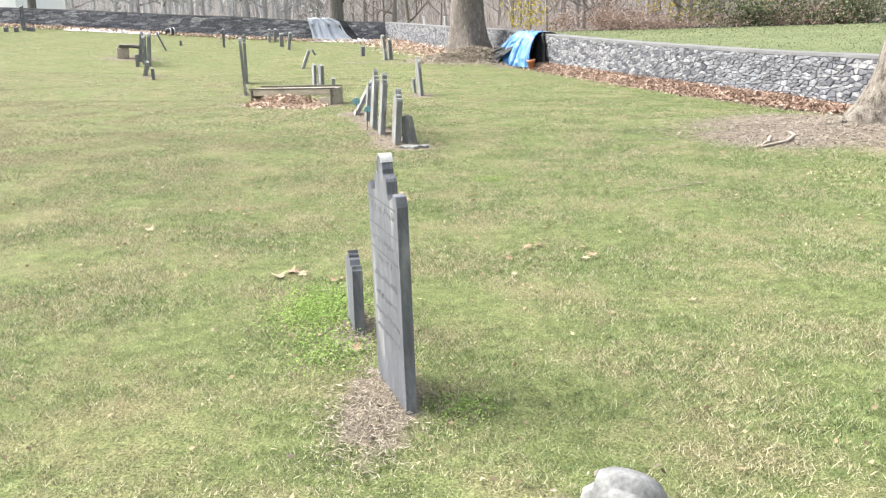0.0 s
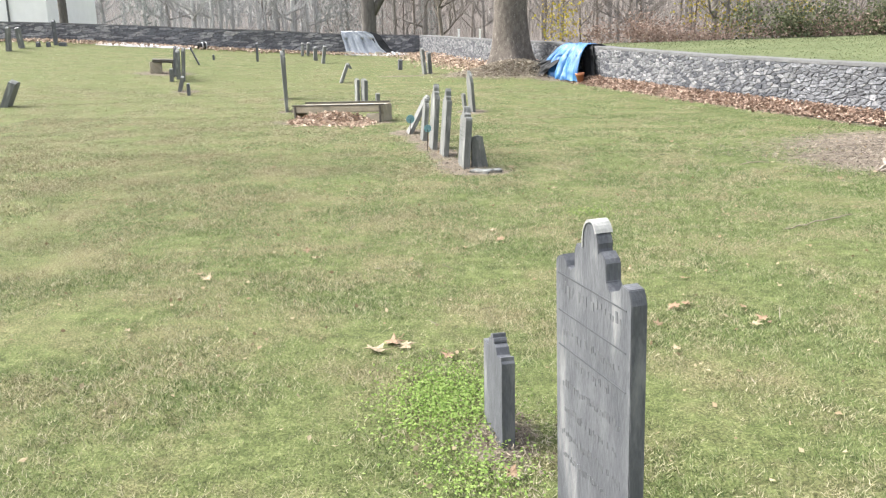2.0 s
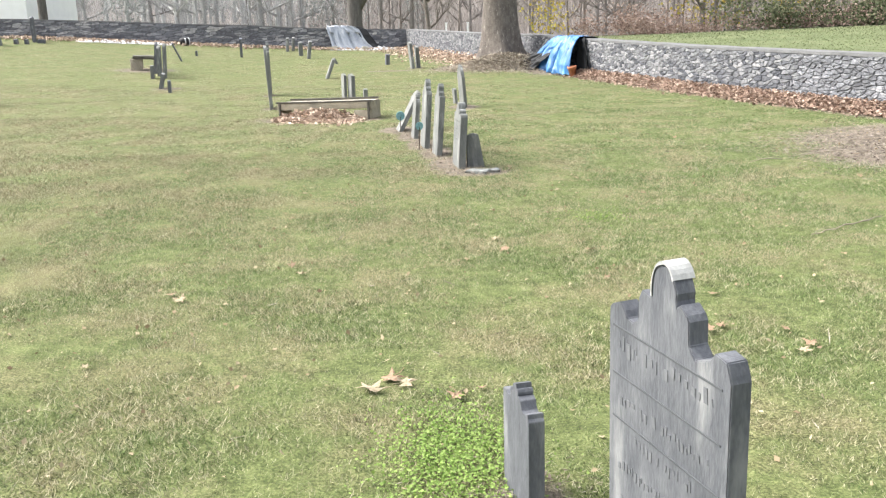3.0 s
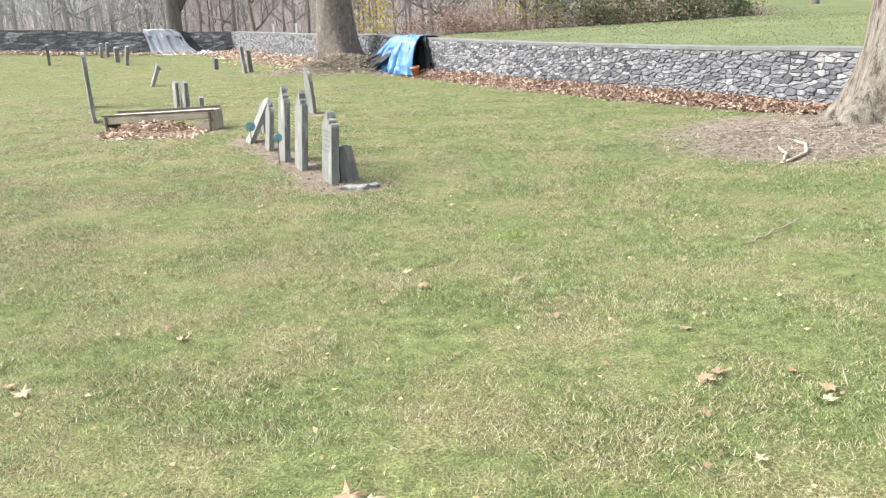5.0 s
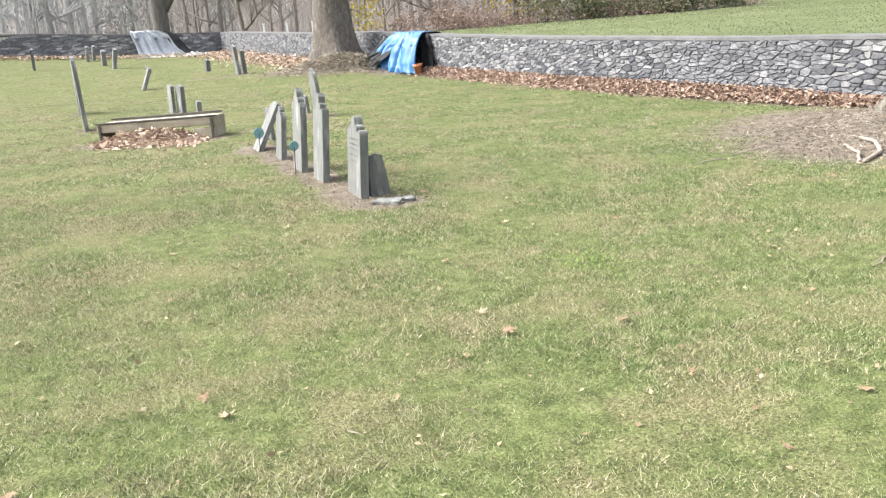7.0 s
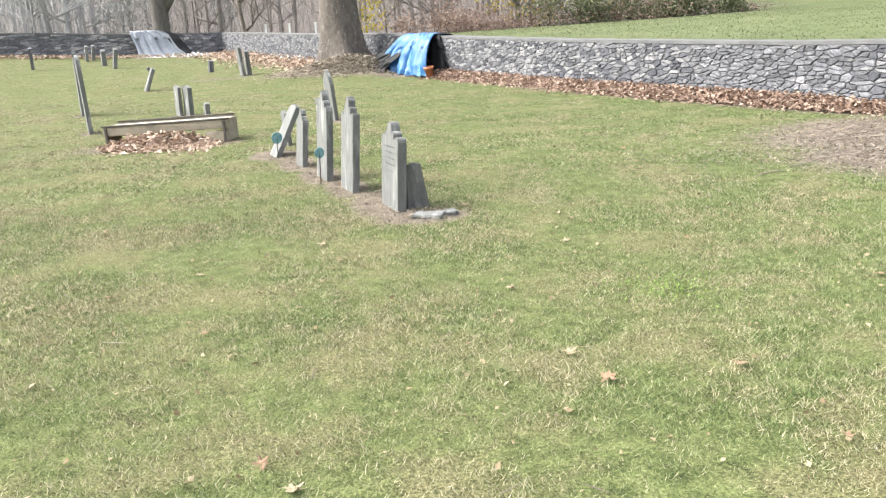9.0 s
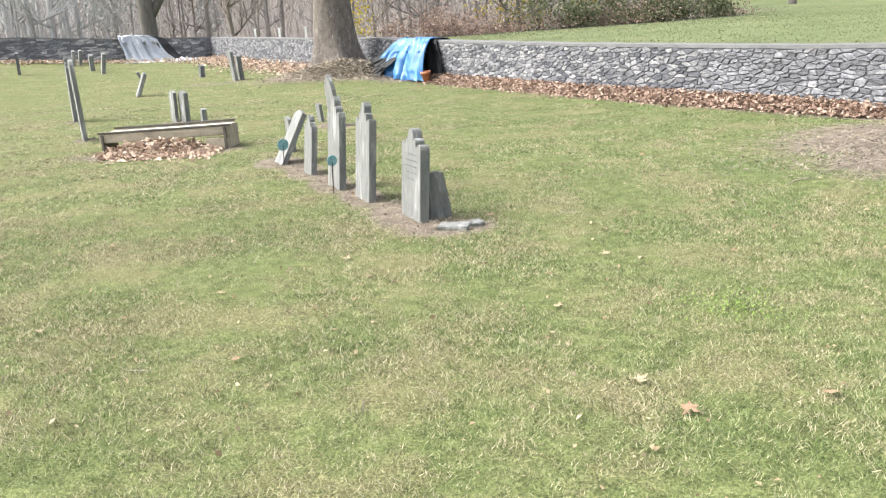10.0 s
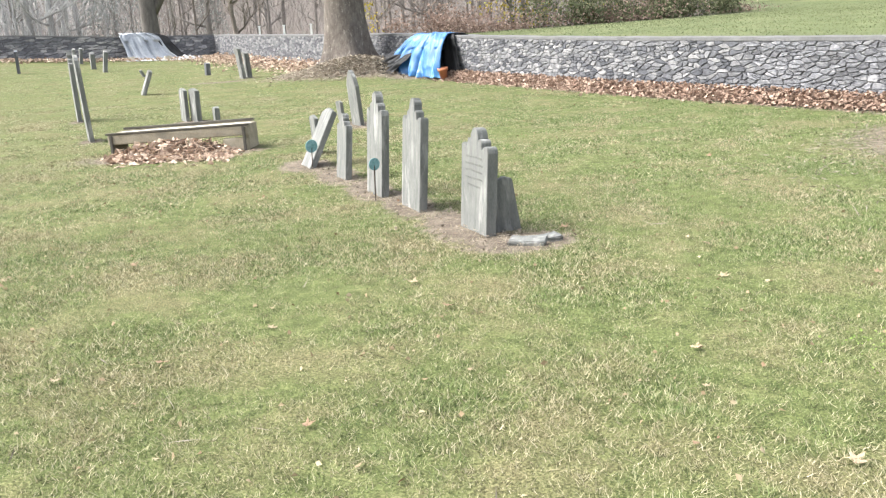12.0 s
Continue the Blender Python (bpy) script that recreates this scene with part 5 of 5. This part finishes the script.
def grass(name, x0, x1, y0, y1, count, height, width, seed, material=GRASS, label="short mown grass with straw patches", inside=True, lie=1.0):
    """lie: how far over the blades lean."""
    rng = np.random.default_rng(seed)
    x, y = rng.uniform(x0, x1, count), rng.uniform(y0, y1, count)
    keep = (rng.random(count) > bareness(x, y) * 1.1) & (rng.random(count) < 0.72 + 0.5 * value_noise(x, y, 0.09, seed + 7)) & ((x < 5.75 - 0.309 * (y - 15.6)) == inside) & ((y < wood_edge(x)) | inside)
    x, y = x[keep], y[keep]
    n = len(x)
    z = ground_z(x, y)
    tuft = value_noise(x, y, 0.07, seed) * 0.6 + value_noise(x, y, 0.35, seed + 50) * 0.4
    h = height * rng.uniform(0.4, 1.2, n) * (0.6 + 0.8 * tuft)
    a = rng.uniform(0, 2 * np.pi, n)
    b = 12 * value_noise(x, y, 0.09, seed + 90) + rng.normal(0, 1.6, n)
    lean = lie * h * np.abs(rng.normal(1.05, 0.5, n))
    w = width * rng.uniform(0.6, 1.3, n) / 2
    base = np.stack([x, y, z - 0.004], -1)
    sd = np.stack([np.cos(a), np.sin(a), np.zeros(n)], -1) * w[:, None]
    tip = base + np.stack([np.cos(b) * lean, np.sin(b) * lean, h], -1)
    verts = np.stack([base - sd, base + sd, tip], 1).reshape(-1, 3)
    me = mesh_from_arrays(name, verts, np.arange(3 * n).reshape(n, 3), material)
    return tagged(new(name, me), label, "grass", kind="stuff")


grass("grass", -4.2, 3.6, 1.8, 8.6, 780000, 0.020, 0.0036, 1)
grass("grass", -5.0, 4.6, 8.6, 12.0, 370000, 0.021, 0.0046, 6)
grass("grass", -9.0, 7.0, 12.0, 17.0, 310000, 0.020, 0.0078, 2, lie=1.4)
grass("grass", -14.0, 5.4, 17.0, 24.0, 215000, 0.015, 0.0125, 11, lie=2.2)
grass("grass", -30.0, 3.5, 24.0, 46.0, 165000, 0.015, 0.022, 3, lie=2.6)
grass("grass", -9.0, -4.2, 1.8, 8.6, 70000, 0.026, 0.009, 4)
grass("grass", -9.0, -5.0, 8.6, 12.0, 50000, 0.026, 0.009, 7)
grass("grass", 3.6, 8.0, 1.8, 8.6, 60000, 0.026, 0.009, 5)
grass("grass", 4.6, 8.0, 8.6, 12.0, 40000, 0.026, 0.009, 8)
grass("grass", -10, 9, -7, 1.8, 20000, 0.042, 0.012, 10)
grass("meadow_grass", 4, 66, 22, 112, 120000, 0.05, 0.05, 9, MEADOW, "short green meadow grass outside the wall", False)


def clover(cx, cy, rx, ry, count, seed):
    rng = np.random.default_rng(seed)
    p = rng.normal(size=(count, 2)) * 0.5 * np.array([rx, ry]) + np.array([cx, cy])
    return np.stack([p[:, 0], p[:, 1], ground_z(p[:, 0], p[:, 1]) + 0.018 + 0.02 * rng.random(count)], -1)


c = np.concatenate([clover(-0.62, 4.02, 0.26, 0.44, 4200, 1), clover(-0.47, 3.42, 0.22, 0.3, 900, 2), clover(0.14, 2.76, 0.14, 0.16, 300, 3), clover(0.45, 7.9, 0.28, 0.28, 420, 4)])
scatter_tris("clover", c, 0.012, CLOVER, "bright green clover and chickweed in the grass", "weeds", 17, 0, 1.0, True)


# ---- stones of the walls ----
WALL_MANY = island_mat("wall_stones", [(0.075, 0.08, 0.091), (0.105, 0.11, 0.122), (0.135, 0.14, 0.151), (0.16, 0.164, 0.174), (0.225, 0.229, 0.235)], 0.9,
                       [(0.13, 0.134, 0.142), (0.20, 0.204, 0.212), (0.28, 0.284, 0.288)], 0.5, (0.46, 0.62), fine=15)


def lay_stones(name, stones, place, top_at, foot_at, near, single, material, parent, seed, label):
    """Stones inside the stretch near become single objects, the others one joined part."""
    rnd = random.Random(seed)
    verts, faces, singles = [], [], 0
    for cx, cz, ring in stones:
        top = top_at(cx)
        if top - cz < foot_at(cx) - 0.06:
            continue
        v, f = stone_shape(place, top, ring, cx, cz, rnd)
        if near and near[0] < cx < near[1] and singles < 300:
            singles += 1
            x, y = place(cx, 0.0)
            me = bpy.data.meshes.new("stone")
            me.from_pydata([(a - x, b - y, c - (top - cz)) for a, b, c in v], [], f)
            me.materials.append(single)
            ob = new("stone", me)
            ob.matrix_world = pose(x, y, top - cz)
            ob.parent = parent
        else:
            base = len(verts)
            verts += v
            faces += [tuple(i + base for i in q) for q in f]
    me = bpy.data.meshes.new(name)
    me.from_pydata(verts, [], faces)
    me.materials.append(material)
    ob = new(name, me)
    ob.parent = parent
    tagged(ob, label, kind="stuff")


def right_top(s):
    return wall_top_right(START_R[1] + ALONG.y * s) - 0.05


def far_top(s):
    return wall_top_far(s) - 0.05


lay_stones("stones", rubble(s_right(7), LEN_R - 0.05, 1.35, 5, 0.135, 0.054, 0.006, 0.36, 0.5), on_right, right_top, lambda s: gz(*on_right(s)), (s_right(14.2), s_right(17.4)), WALL_STONE, WALL_MANY, wall_right, 10, "rest of the rubble stones")
lay_stones("stones", rubble(0.0, 30.0, 1.6, 6, 0.34, 0.085, 0.008, 0.25), on_far, far_top, lambda s: gz(*on_far(s)), None, None, WALL_DARK, wall_far, 11, "dark ledge stones")
